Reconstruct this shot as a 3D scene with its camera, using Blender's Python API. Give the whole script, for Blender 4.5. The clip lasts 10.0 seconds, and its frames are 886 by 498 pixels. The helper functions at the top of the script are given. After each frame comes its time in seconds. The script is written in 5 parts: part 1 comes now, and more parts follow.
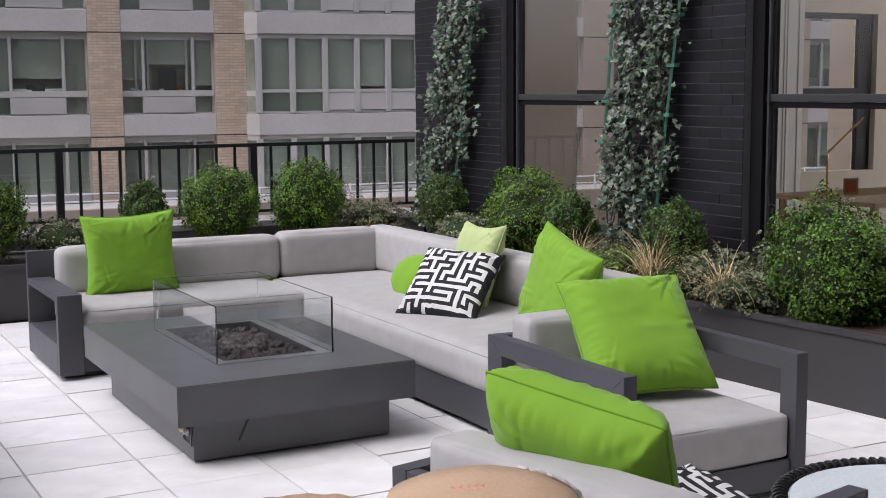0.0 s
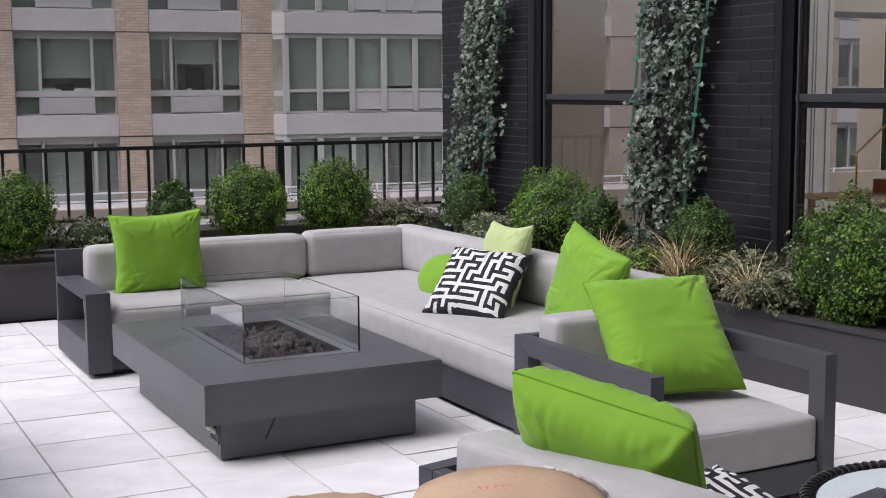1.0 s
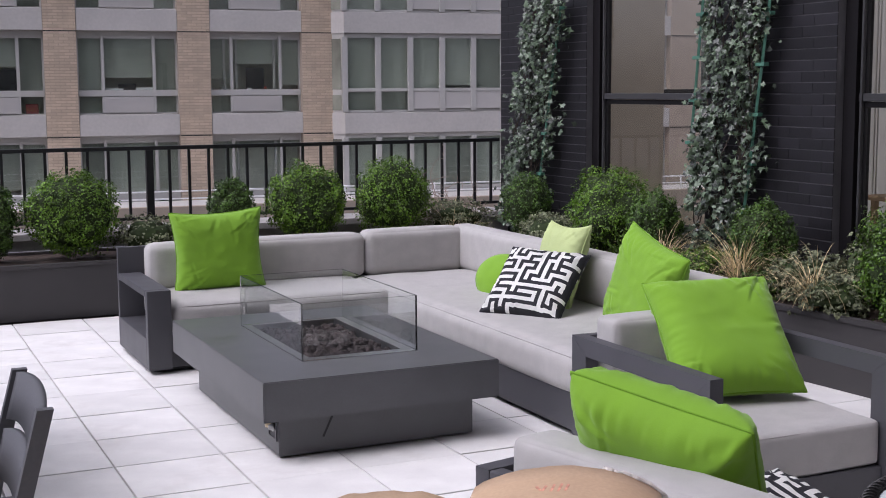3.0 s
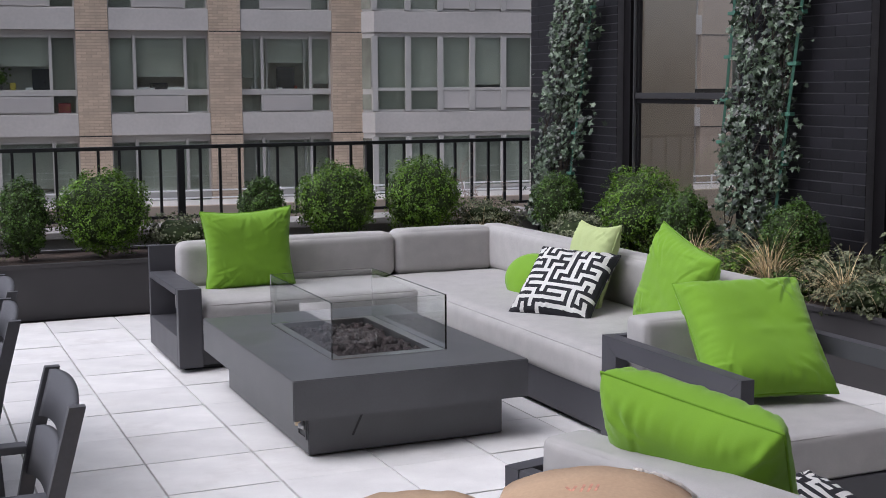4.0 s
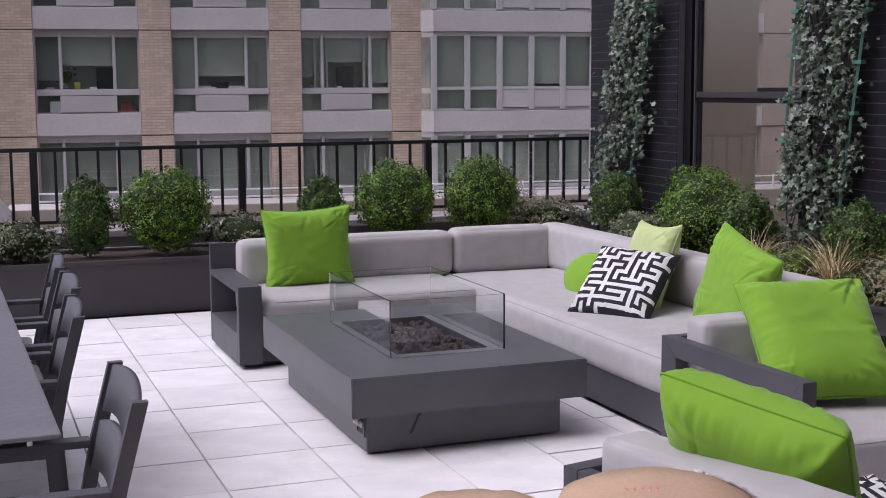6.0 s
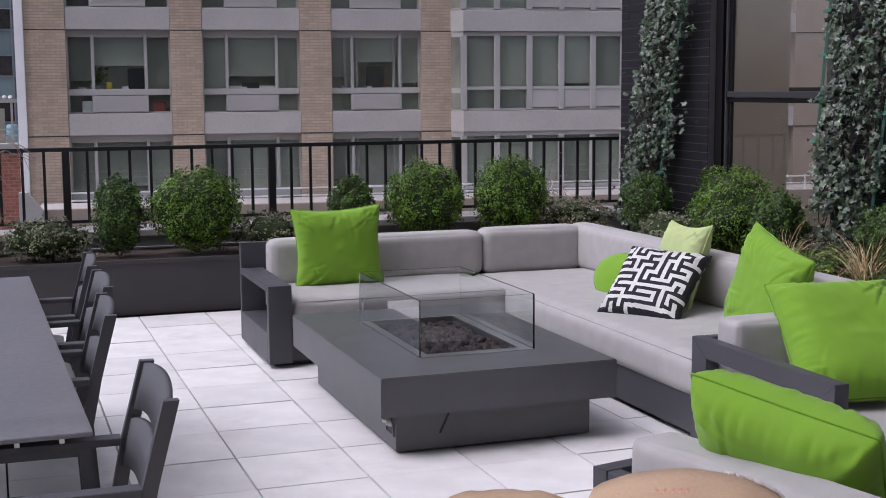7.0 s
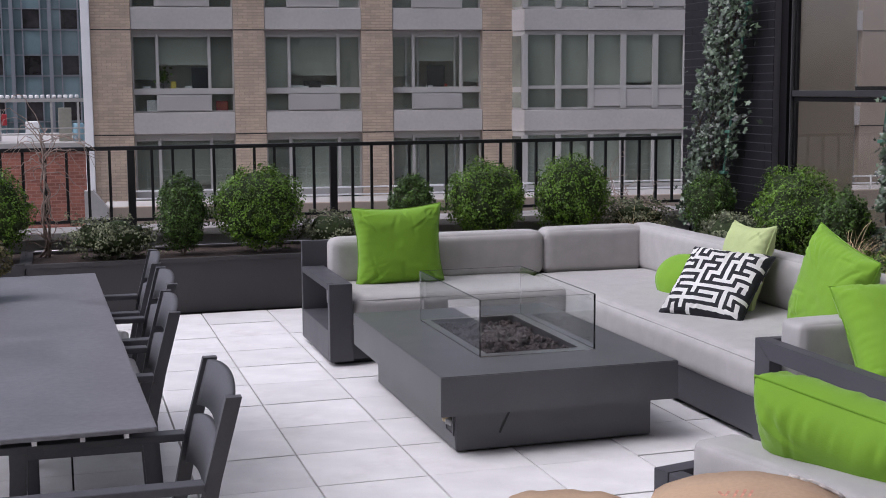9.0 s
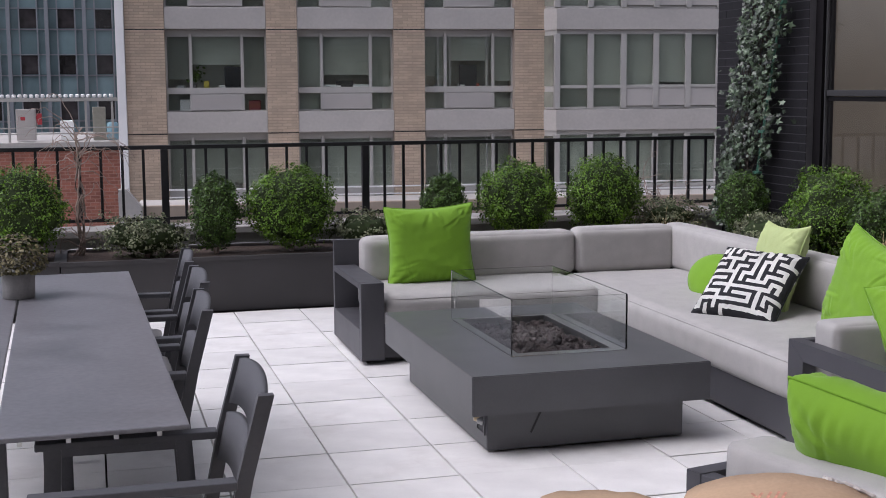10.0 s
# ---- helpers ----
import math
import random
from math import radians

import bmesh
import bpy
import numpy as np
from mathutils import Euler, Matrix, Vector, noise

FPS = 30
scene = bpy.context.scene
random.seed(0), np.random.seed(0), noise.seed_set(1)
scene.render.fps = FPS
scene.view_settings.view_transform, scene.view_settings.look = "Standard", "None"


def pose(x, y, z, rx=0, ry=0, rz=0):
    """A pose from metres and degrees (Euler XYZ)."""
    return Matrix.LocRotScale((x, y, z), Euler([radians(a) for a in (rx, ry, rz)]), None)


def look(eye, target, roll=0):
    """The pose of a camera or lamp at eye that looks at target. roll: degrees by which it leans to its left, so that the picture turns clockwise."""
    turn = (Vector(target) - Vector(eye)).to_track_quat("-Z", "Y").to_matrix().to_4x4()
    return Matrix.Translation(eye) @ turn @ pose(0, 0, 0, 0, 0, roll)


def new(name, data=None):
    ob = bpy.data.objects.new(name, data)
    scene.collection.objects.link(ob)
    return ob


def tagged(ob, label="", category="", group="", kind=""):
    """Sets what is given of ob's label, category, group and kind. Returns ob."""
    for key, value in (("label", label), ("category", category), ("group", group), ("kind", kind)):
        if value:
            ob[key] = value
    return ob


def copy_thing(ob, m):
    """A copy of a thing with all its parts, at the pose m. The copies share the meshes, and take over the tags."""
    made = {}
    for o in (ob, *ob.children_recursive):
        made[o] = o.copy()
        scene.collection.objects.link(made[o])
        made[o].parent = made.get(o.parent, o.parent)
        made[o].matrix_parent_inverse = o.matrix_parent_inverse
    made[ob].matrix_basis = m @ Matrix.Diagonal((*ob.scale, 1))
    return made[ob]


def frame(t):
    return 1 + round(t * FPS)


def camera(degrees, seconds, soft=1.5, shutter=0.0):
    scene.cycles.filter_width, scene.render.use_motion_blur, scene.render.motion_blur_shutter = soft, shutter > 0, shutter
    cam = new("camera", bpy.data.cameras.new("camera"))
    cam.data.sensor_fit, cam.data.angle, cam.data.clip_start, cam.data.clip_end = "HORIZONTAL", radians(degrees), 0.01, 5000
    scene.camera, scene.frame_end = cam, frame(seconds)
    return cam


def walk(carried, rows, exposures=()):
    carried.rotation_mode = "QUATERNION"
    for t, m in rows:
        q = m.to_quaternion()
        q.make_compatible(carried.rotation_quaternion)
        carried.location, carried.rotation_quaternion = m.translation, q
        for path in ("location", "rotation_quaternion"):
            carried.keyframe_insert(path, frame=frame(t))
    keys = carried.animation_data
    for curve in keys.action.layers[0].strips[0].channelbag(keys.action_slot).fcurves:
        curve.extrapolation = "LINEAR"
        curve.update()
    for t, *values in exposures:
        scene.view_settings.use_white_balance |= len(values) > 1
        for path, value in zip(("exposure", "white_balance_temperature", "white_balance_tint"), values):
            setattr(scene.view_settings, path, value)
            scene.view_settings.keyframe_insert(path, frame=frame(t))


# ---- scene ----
# ---------------------------------------------------------------- camera
cam = camera(37.95, 10.0, soft=0.95)
ROWS = [
    (0.0, 0.0077, -0.0042, 1.690, 82.946, 0.396, -28.428),
    (0.5, 0.0069, -0.0036, 1.690, 82.947, 0.393, -27.841),
    (1.0, 0.0060, -0.0031, 1.690, 82.940, 0.375, -27.247),
    (1.5, 0.0052, -0.0026, 1.690, 82.944, 0.387, -26.629),
    (2.0, 0.0044, -0.0021, 1.690, 82.944, 0.382, -26.033),
    (2.5, 0.0035, -0.0017, 1.690, 82.940, 0.368, -25.368),
    (4.0, 0.0009, -0.0004, 1.690, 82.910, 0.342, -23.374),
    (4.5, 0.0000, 0.0000, 1.690, 82.901, 0.356, -22.736),
    (5.0, -0.0009, 0.0004, 1.690, 82.894, 0.366, -22.097),
    (5.5, -0.0018, 0.0007, 1.690, 82.885, 0.360, -21.442),
    (7.0, -0.0046, 0.0016, 1.690, 82.882, 0.372, -19.467),
    (7.5, -0.0055, 0.0019, 1.690, 82.877, 0.374, -18.836),
    (8.0, -0.0065, 0.0021, 1.690, 82.875, 0.393, -18.171),
    (8.5, -0.0074, 0.0023, 1.690, 82.871, 0.379, -17.476),
    (9.0, -0.0084, 0.0025, 1.690, 82.862, 0.392, -16.787),
    (9.5, -0.0093, 0.0027, 1.690, 82.853, 0.372, -16.106),
    (10.0, -0.0103, 0.0028, 1.690, 82.847, 0.379, -15.381),
]
# the clip's colour drifts a little as it pans
TINTS = [(0.0, 0.42, 6096, 18.5), (1.5, 0.42, 6030, 19.5), (2.5, 0.42, 5990, 23.2), (4.0, 0.25, 5943, 16.5), (4.5, 0.42, 6414, 16.9), (5.0, 0.42, 6181, 27.2),
         (5.5, 0.37, 6037, 28.5), (7.0, 0.19, 5920, 22.9), (7.5, 0.19, 5967, 22.0), (8.5, 0.19, 5947, 19.5), (9.0, 0.19, 5939, 20.5), (10.0, 0.19, 6015, 19.2)]
walk(cam, [(t, pose(x, y, z, rx, ry, rz)) for t, x, y, z, rx, ry, rz in ROWS], exposures=TINTS)

# ---------------------------------------------------------------- light
SUN_EL, SUN_AZ = 58.0, 268.0
world = bpy.data.worlds.new("overcast")
scene.world = world
world.use_nodes = True
wn, wl = world.node_tree.nodes, world.node_tree.links
sky = wn.new("ShaderNodeTexSky")
sky.sky_type, sky.sun_disc = "NISHITA", False
sky.sun_elevation, sky.sun_rotation = radians(SUN_EL), radians(SUN_AZ)
sky.air_density, sky.dust_density, sky.ozone_density = 1.0, 4.0, 1.0
hue = wn.new("ShaderNodeHueSaturation")
hue.inputs["Saturation"].default_value = 0.30
wl.new(sky.outputs[0], hue.inputs["Color"])
wl.new(hue.outputs[0], wn["Background"].inputs[0])
wn["Background"].inputs[1].default_value = 0.15
sun = new("sun", bpy.data.lights.new("sun", "SUN"))
sun.data.energy, sun.data.angle, sun.data.color = 1.0, radians(45), (1.0, 0.97, 0.93)
az, el = radians(SUN_AZ), radians(SUN_EL)
sun.matrix_world = look((math.sin(az) * math.cos(el) * 40, math.cos(az) * math.cos(el) * 40, math.sin(el) * 40), (0, 0, 0))


# ---------------------------------------------------------------- materials
def mat(name, col, rough=0.6, metal=0.0, var=0.12, scale=6.0, fine=90.0, fvar=0.08, bump=0.15, rnd=0.0, isl=0.0, spec=0.5, sheen=0.0, stretch=(1, 1, 1)):
    """A surface with two scales of variation in colour and a fine relief."""
    m = bpy.data.materials.new(name)
    m.use_nodes = True
    n, l = m.node_tree.nodes, m.node_tree.links
    p = n["Principled BSDF"]
    p.inputs["Roughness"].default_value, p.inputs["Metallic"].default_value = rough, metal
    p.inputs["Specular IOR Level"].default_value = spec
    if sheen:
        p.inputs["Sheen Weight"].default_value = sheen
    tc = n.new("ShaderNodeTexCoord")
    mp = n.new("ShaderNodeMapping")
    mp.inputs["Scale"].default_value = stretch
    l.new(tc.outputs["Object"], mp.inputs[0])
    big, small = n.new("ShaderNodeTexNoise"), n.new("ShaderNodeTexNoise")
    for t, s, d in ((big, scale, 4), (small, fine, 3)):
        t.inputs["Scale"].default_value, t.inputs["Detail"].default_value = s, d
        l.new(mp.outputs[0], t.inputs["Vector"])
    value = None

    def grow(sock, amount):
        nonlocal value
        r = n.new("ShaderNodeMapRange")
        r.inputs["From Min"].default_value, r.inputs["From Max"].default_value = 0.25, 0.75
        r.inputs["To Min"].default_value, r.inputs["To Max"].default_value = 1 - amount, 1 + amount
        l.new(sock, r.inputs["Value"])
        if value is None:
            value = r.outputs[0]
        else:
            k = n.new("ShaderNodeMath")
            k.operation = "MULTIPLY"
            l.new(value, k.inputs[0])
            l.new(r.outputs[0], k.inputs[1])
            value = k.outputs[0]

    grow(big.outputs["Fac"], var)
    grow(small.outputs["Fac"], fvar)
    if rnd:
        oi = n.new("ShaderNodeObjectInfo")
        grow(oi.outputs["Random"], rnd)
    if isl:
        ge = n.new("ShaderNodeNewGeometry")
        grow(ge.outputs["Random Per Island"], isl)
    sc = n.new("ShaderNodeVectorMath")
    sc.operation = "SCALE"
    sc.inputs[0].default_value = col[:3]
    l.new(value, sc.inputs["Scale"])
    l.new(sc.outputs[0], p.inputs["Base Color"])
    rr = n.new("ShaderNodeMapRange")
    rr.inputs["To Min"].default_value, rr.inputs["To Max"].default_value = max(rough - 0.1, 0.03), min(rough + 0.1, 1)
    l.new(big.outputs["Fac"], rr.inputs["Value"])
    l.new(rr.outputs[0], p.inputs["Roughness"])
    if bump:
        b = n.new("ShaderNodeBump")
        b.inputs["Strength"].default_value, b.inputs["Distance"].default_value = bump, 0.004
        l.new(small.outputs["Fac"], b.inputs["Height"])
        l.new(b.outputs[0], p.inputs["Normal"])
    return m


def glass(name, col=(1, 1, 1), rough=0.0, ior=1.45):
    m = bpy.data.materials.new(name)
    m.use_nodes = True
    p = m.node_tree.nodes["Principled BSDF"]
    p.inputs["Base Color"].default_value = (*col, 1)
    p.inputs["Transmission Weight"].default_value, p.inputs["Roughness"].default_value, p.inputs["IOR"].default_value = 1.0, rough, ior
    return m


M_PAVER = mat("pale_concrete_paver", (0.73, 0.715, 0.695), 0.75, var=0.09, scale=5, fine=160, fvar=0.05, rnd=0.05, bump=0.12)
pn, pl = M_PAVER.node_tree.nodes, M_PAVER.node_tree.links
pb = pn["Principled BSDF"]
clean = pb.inputs["Base Color"].links[0].from_socket
ptc, poi, padd = pn.new("ShaderNodeTexCoord"), pn.new("ShaderNodeObjectInfo"), pn.new("ShaderNodeVectorMath")
padd.operation = "ADD"
pl.new(ptc.outputs["Object"], padd.inputs[0])
pl.new(poi.outputs["Location"], padd.inputs[1])
for scl, lo, hi, amount, tint in ((2.3, 0.54, 0.80, 0.34, (0.34, 0.29, 0.25, 1)), (38.0, 0.66, 0.78, 0.45, (0.30, 0.28, 0.26, 1)), (11.0, 0.60, 0.85, 0.22, (0.42, 0.39, 0.36, 1))):
    nz, rm, mx = pn.new("ShaderNodeTexNoise"), pn.new("ShaderNodeMapRange"), pn.new("ShaderNodeMix")
    nz.inputs["Scale"].default_value, nz.inputs["Detail"].default_value, nz.inputs["Roughness"].default_value = scl, 6, 0.65
    rm.inputs["From Min"].default_value, rm.inputs["From Max"].default_value, rm.inputs["To Max"].default_value = lo, hi, amount
    mx.data_type = "RGBA"
    mx.inputs[7].default_value = tint
    pl.new(padd.outputs[0], nz.inputs["Vector"])
    pl.new(nz.outputs["Fac"], rm.inputs["Value"])
    pl.new(rm.outputs[0], mx.inputs[0])
    pl.new(clean, mx.inputs[6])
    clean = mx.outputs[2]
pl.new(clean, pb.inputs["Base Color"])
M_SUB = mat("dark_joint_bed", (0.035, 0.032, 0.030), 0.95)
M_FRAME = mat("charcoal_powder_coat", (0.066, 0.065, 0.073), 0.5, var=0.08, fine=220, fvar=0.05, bump=0.05)
M_SLAB = mat("charcoal_concrete", (0.088, 0.088, 0.094), 0.42, spec=0.6, var=0.13, scale=4, fine=180, fvar=0.06, bump=0.06)
M_PLANTER = mat("dark_planter_metal", (0.046, 0.043, 0.044), 0.55, var=0.15, scale=3, fine=120, fvar=0.08, bump=0.08)
M_CUSH = mat("grey_outdoor_canvas", (0.40, 0.385, 0.37), 0.9, var=0.09, scale=10, fine=420, fvar=0.10, bump=0.25, sheen=0.2)
M_PIPE = mat("grey_piping", (0.385, 0.37, 0.355), 0.9, bump=0.1)
M_GREEN = mat("lime_green_canvas", (0.180, 0.370, 0.014), 0.85, var=0.06, scale=7, fine=420, fvar=0.08, bump=0.2, sheen=0.15)
M_GREENP = mat("lime_green_piping", (0.155, 0.33, 0.012), 0.85, bump=0.1)
M_PALE = mat("pale_lime_canvas", (0.46, 0.54, 0.24), 0.9, var=0.06, fine=420, fvar=0.08, bump=0.2)
M_BLACKC = mat("black_woven_cotton", (0.016, 0.016, 0.020), 0.95, fine=420, fvar=0.25, bump=0.3)
M_WHITEC = mat("white_woven_cotton", (0.70, 0.69, 0.66), 0.95, fine=420, fvar=0.10, bump=0.3)
M_BLACK = mat("black_painted_steel", (0.012, 0.012, 0.014), 0.45, var=0.2, bump=0.05)
M_BEHIND = mat("brown_grey_blocker", (0.15, 0.142, 0.132), 0.9, var=0.15, scale=2, bump=0.2)
M_COPING = mat("weathered_coping", (0.38, 0.36, 0.34), 0.85, var=0.2, scale=3, bump=0.3)
M_SOIL = mat("dark_soil_mulch", (0.060, 0.040, 0.030), 1.0, var=0.3, scale=20, fine=150, fvar=0.4, bump=1.0)
M_ROCK = mat("black_lava_rock", (0.058, 0.043, 0.041), 0.9, var=0.25, scale=30, fine=160, fvar=0.4, bump=1.0, rnd=0.3)
M_STEEL = mat("brushed_steel", (0.36, 0.36, 0.36), 0.38, 1.0, fine=300, bump=0.05)
M_DBRICK = mat("dark_painted_brick", (0.0125, 0.0115, 0.0145), 0.5, spec=0.3, var=0.25, scale=9, fine=110, fvar=0.2, bump=0.35, rnd=0.25)
# paler than the painted brick: sky highlights on the joints, put into the colour
M_DMORTAR = mat("highlight_toned_mortar", (0.095, 0.090, 0.096), 0.8, var=0.2, scale=9, bump=0.4)
M_WFRAME = mat("black_window_paint", (0.008, 0.007, 0.008), 0.55, spec=0.15, var=0.15, bump=0.06)
M_WRAIL = mat("grey_sash_metal", (0.030, 0.029, 0.031), 0.45, var=0.1, bump=0.05)
M_FIREGLASS = glass("clear_guard_glass", (0.972, 0.992, 0.985))
M_LEAF = mat("boxwood_leaf", (0.088, 0.172, 0.012), 0.34, var=0.35, scale=7, fine=60, fvar=0.2, isl=0.45, spec=0.35, bump=0.0)
M_LEAFD = mat("dark_boxwood_leaf", (0.052, 0.105, 0.014), 0.36, var=0.35, scale=7, fine=60, fvar=0.2, isl=0.45, spec=0.35, bump=0.0)
M_LEAFM = mat("mid_boxwood_leaf", (0.066, 0.134, 0.012), 0.36, var=0.35, scale=7, fine=60, fvar=0.2, isl=0.5, spec=0.35, bump=0.0)
M_LEAFG = mat("grey_green_leaf", (0.145, 0.16, 0.09), 0.6, var=0.35, scale=7, fine=60, fvar=0.2, isl=0.45, spec=0.35, bump=0.0)
M_IVY = mat("ivy_leaf", (0.062, 0.090, 0.052), 0.34, var=0.4, scale=4, fine=60, fvar=0.2, isl=0.65, spec=0.5, bump=0.0)
M_CORE = mat("painted_inner_shade", (0.026, 0.042, 0.010), 1.0, var=0.4, scale=20, bump=0.5)
M_TWIG = mat("bare_twig_bark", (0.36, 0.28, 0.24), 0.9, var=0.3, scale=20, bump=0.4)
M_STRAW = mat("dry_grass_blade", (0.58, 0.45, 0.25), 0.8, var=0.3, scale=8, isl=0.4, bump=0.0)
M_TRELLIS = mat("green_trellis_paint", (0.055, 0.16, 0.11), 0.5, var=0.15, bump=0.05)
M_TBRICK = mat("tan_brick", (0.475, 0.375, 0.285), 0.85, var=0.12, scale=2, fine=40, fvar=0.1, rnd=0.07, isl=0.07, bump=0.2)
M_TMORTAR = mat("tan_mortar", (0.36, 0.295, 0.235), 0.9, var=0.1, scale=2, bump=0.2)
M_BAND = mat("grey_concrete_band", (0.455, 0.430, 0.405), 0.85, var=0.08, scale=0.8, fine=12, fvar=0.05, bump=0.1)
M_ALU = mat("grey_aluminium_frame", (0.415, 0.40, 0.375), 0.5, var=0.06, scale=1, bump=0.05)
M_LOUVRE = mat("grey_louvre_panel", (0.45, 0.425, 0.405), 0.7, var=0.06, scale=1, bump=0.05)
M_SHADE = mat("grey_green_roller_shade", (0.320, 0.332, 0.285), 0.9, var=0.12, scale=0.9, fine=6, fvar=0.05, bump=0.0, rnd=0.28)
M_DIM = mat("dim_interior_paint", (0.66, 0.66, 0.59), 0.9, var=0.15, scale=0.8, fine=5, fvar=0.1, bump=0.0)
M_BLOCKGLASS = glass("block_window_glass", (0.90, 0.95, 0.92), ior=1.5)
M_TPANE = mat("dark_tower_pane", (0.030, 0.026, 0.027), 0.15, var=0.5, scale=0.7, fine=3, fvar=0.3, bump=0.0, rnd=0.5)
M_PANE = mat("dark_window_pane", (0.19, 0.195, 0.160), 0.07, var=0.35, scale=0.7, fine=3, fvar=0.15, bump=0.0, rnd=0.3, spec=1.0)
M_WHITEW = mat("white_render_wall", (0.86, 0.85, 0.84), 0.8, var=0.08, scale=1, bump=0.1)
M_BLUEG = mat("blue_curtain_glass", (0.17, 0.25, 0.265), 0.15, var=0.2, scale=0.5, bump=0.0, rnd=0.2, spec=0.8)
M_RBRICK = mat("red_brick_wall", (0.36, 0.145, 0.105), 0.9, var=0.2, scale=1, fine=30, fvar=0.25, bump=0.3)
rn, rl = M_RBRICK.node_tree.nodes, M_RBRICK.node_tree.links
rb = rn["Principled BSDF"]
plain = rb.inputs["Base Color"].links[0].from_socket
rtc, rmp, rbr, rmx = rn.new("ShaderNodeTexCoord"), rn.new("ShaderNodeMapping"), rn.new("ShaderNodeTexBrick"), rn.new("ShaderNodeMix")
rmp.inputs["Rotation"].default_value = (radians(90), 0, 0)
rbr.inputs["Scale"].default_value, rbr.inputs["Brick Width"].default_value, rbr.inputs["Row Height"].default_value, rbr.inputs["Mortar Size"].default_value = 1.0, 0.42, 0.16, 0.02
rbr.inputs["Color1"].default_value, rbr.inputs["Color2"].default_value, rbr.inputs["Mortar"].default_value = (0.75, 0.75, 0.75, 1), (1.15, 1.1, 1.1, 1), (1.15, 1.5, 1.6, 1)
rmx.data_type, rmx.blend_type = "RGBA", "MULTIPLY"
rmx.inputs[0].default_value = 1.0
rl.new(rtc.outputs["Object"], rmp.inputs[0])
rl.new(rmp.outputs[0], rbr.inputs["Vector"])
rl.new(plain, rmx.inputs[6])
rl.new(rbr.outputs["Color"], rmx.inputs[7])
rl.new(rmx.outputs[2], rb.inputs["Base Color"])
M_CARD = mat("brown_cardboard", (0.52, 0.36, 0.23), 0.85, var=0.1, scale=6, fine=120, fvar=0.06, bump=0.1)
M_WICKER = mat("black_wicker", (0.015, 0.013, 0.013), 0.5, var=0.2, bump=0.1)
M_FROST = mat("pale_table_glass", (0.62, 0.68, 0.69), 0.12, var=0.05, bump=0.0)
M_POT = mat("grey_cement_pot", (0.30, 0.29, 0.28), 0.85, var=0.15, scale=15, bump=0.2)
M_TTOP = mat("dark_slate_tabletop", (0.172, 0.168, 0.181), 0.36, spec=0.65, var=0.22, scale=4, fine=45, fvar=0.14, bump=0.08)
M_CHAIR = mat("charcoal_chair_metal", (0.075, 0.075, 0.082), 0.5, var=0.08, bump=0.05)
M_SLING = mat("grey_sling_fabric", (0.088, 0.089, 0.097), 0.75, var=0.06, fine=500, fvar=0.15, bump=0.15)
M_SEATP = mat("pale_seat_pad", (0.34, 0.33, 0.32), 0.85, var=0.06, fine=400, bump=0.15)


# ---------------------------------------------------------------- mesh helpers
def mesh_of(bm, name, m=None, smooth=False):
    me = bpy.data.meshes.new(name)
    bm.normal_update()
    bm.to_mesh(me)
    bm.free()
    for q in (m if isinstance(m, (list, tuple)) else [m] if m else []):
        me.materials.append(q)
    if smooth:
        me.polygons.foreach_set("use_smooth", [True] * len(me.polygons))
    return me


def part(name, bm, material, parent=None, label="", smooth=False, m=None):
    ob = new(name, bm if isinstance(bm, bpy.types.Mesh) else mesh_of(bm, name, material, smooth))
    if parent is not None:
        ob.parent = parent
    if m is not None:
        ob.matrix_basis = m
    if label:
        tagged(ob, label)
    return ob


def thing(name, label, category, m=None, group="", kind=""):
    ob = new(name)
    ob.empty_display_size = 0.1
    if m is not None:
        ob.matrix_basis = m
    return tagged(ob, label, category, group, kind)


def box(x0, x1, y0, y1, z0, z1, bevel=0.004, bm=None, seg=2):
    """A bevelled box."""
    own = bmesh.new()
    bmesh.ops.create_cube(own, size=1.0)
    for v in own.verts:
        v.co = Vector((x0 + (v.co.x + 0.5) * (x1 - x0), y0 + (v.co.y + 0.5) * (y1 - y0), z0 + (v.co.z + 0.5) * (z1 - z0)))
    if bevel:
        bmesh.ops.bevel(own, geom=own.edges[:], offset=bevel, segments=seg, affect="EDGES", profile=0.6)
    if bm is None:
        return own
    tmp = bpy.data.meshes.new("tmp")
    own.to_mesh(tmp)
    own.free()
    bm.from_mesh(tmp)
    bpy.data.meshes.remove(tmp)
    return bm


def ring(x0, x1, y0, y1, a0, a1, b0, b1, z0, z1, bevel=0.004):
    """A rectangular slab with a rectangular opening through it."""
    bm = bmesh.new()
    o = [(x0, y0), (x1, y0), (x1, y1), (x0, y1)]
    i = [(a0, b0), (a1, b0), (a1, b1), (a0, b1)]
    vs = {(k, z): [bm.verts.new((*p, z)) for p in q] for k, q in (("o", o), ("i", i)) for z in (z0, z1)}
    for s in range(4):
        t = (s + 1) % 4
        bm.faces.new((vs["o", z0][s], vs["o", z0][t], vs["o", z1][t], vs["o", z1][s]))
        bm.faces.new((vs["i", z0][t], vs["i", z0][s], vs["i", z1][s], vs["i", z1][t]))
        bm.faces.new((vs["o", z1][s], vs["o", z1][t], vs["i", z1][t], vs["i", z1][s]))
        bm.faces.new((vs["o", z0][t], vs["o", z0][s], vs["i", z0][s], vs["i", z0][t]))
    if bevel:
        es = [e for e in bm.edges if all(v in vs["o", z0] + vs["o", z1] for v in e.verts)]
        bmesh.ops.bevel(bm, geom=es, offset=bevel, segments=2, affect="EDGES")
    return bm


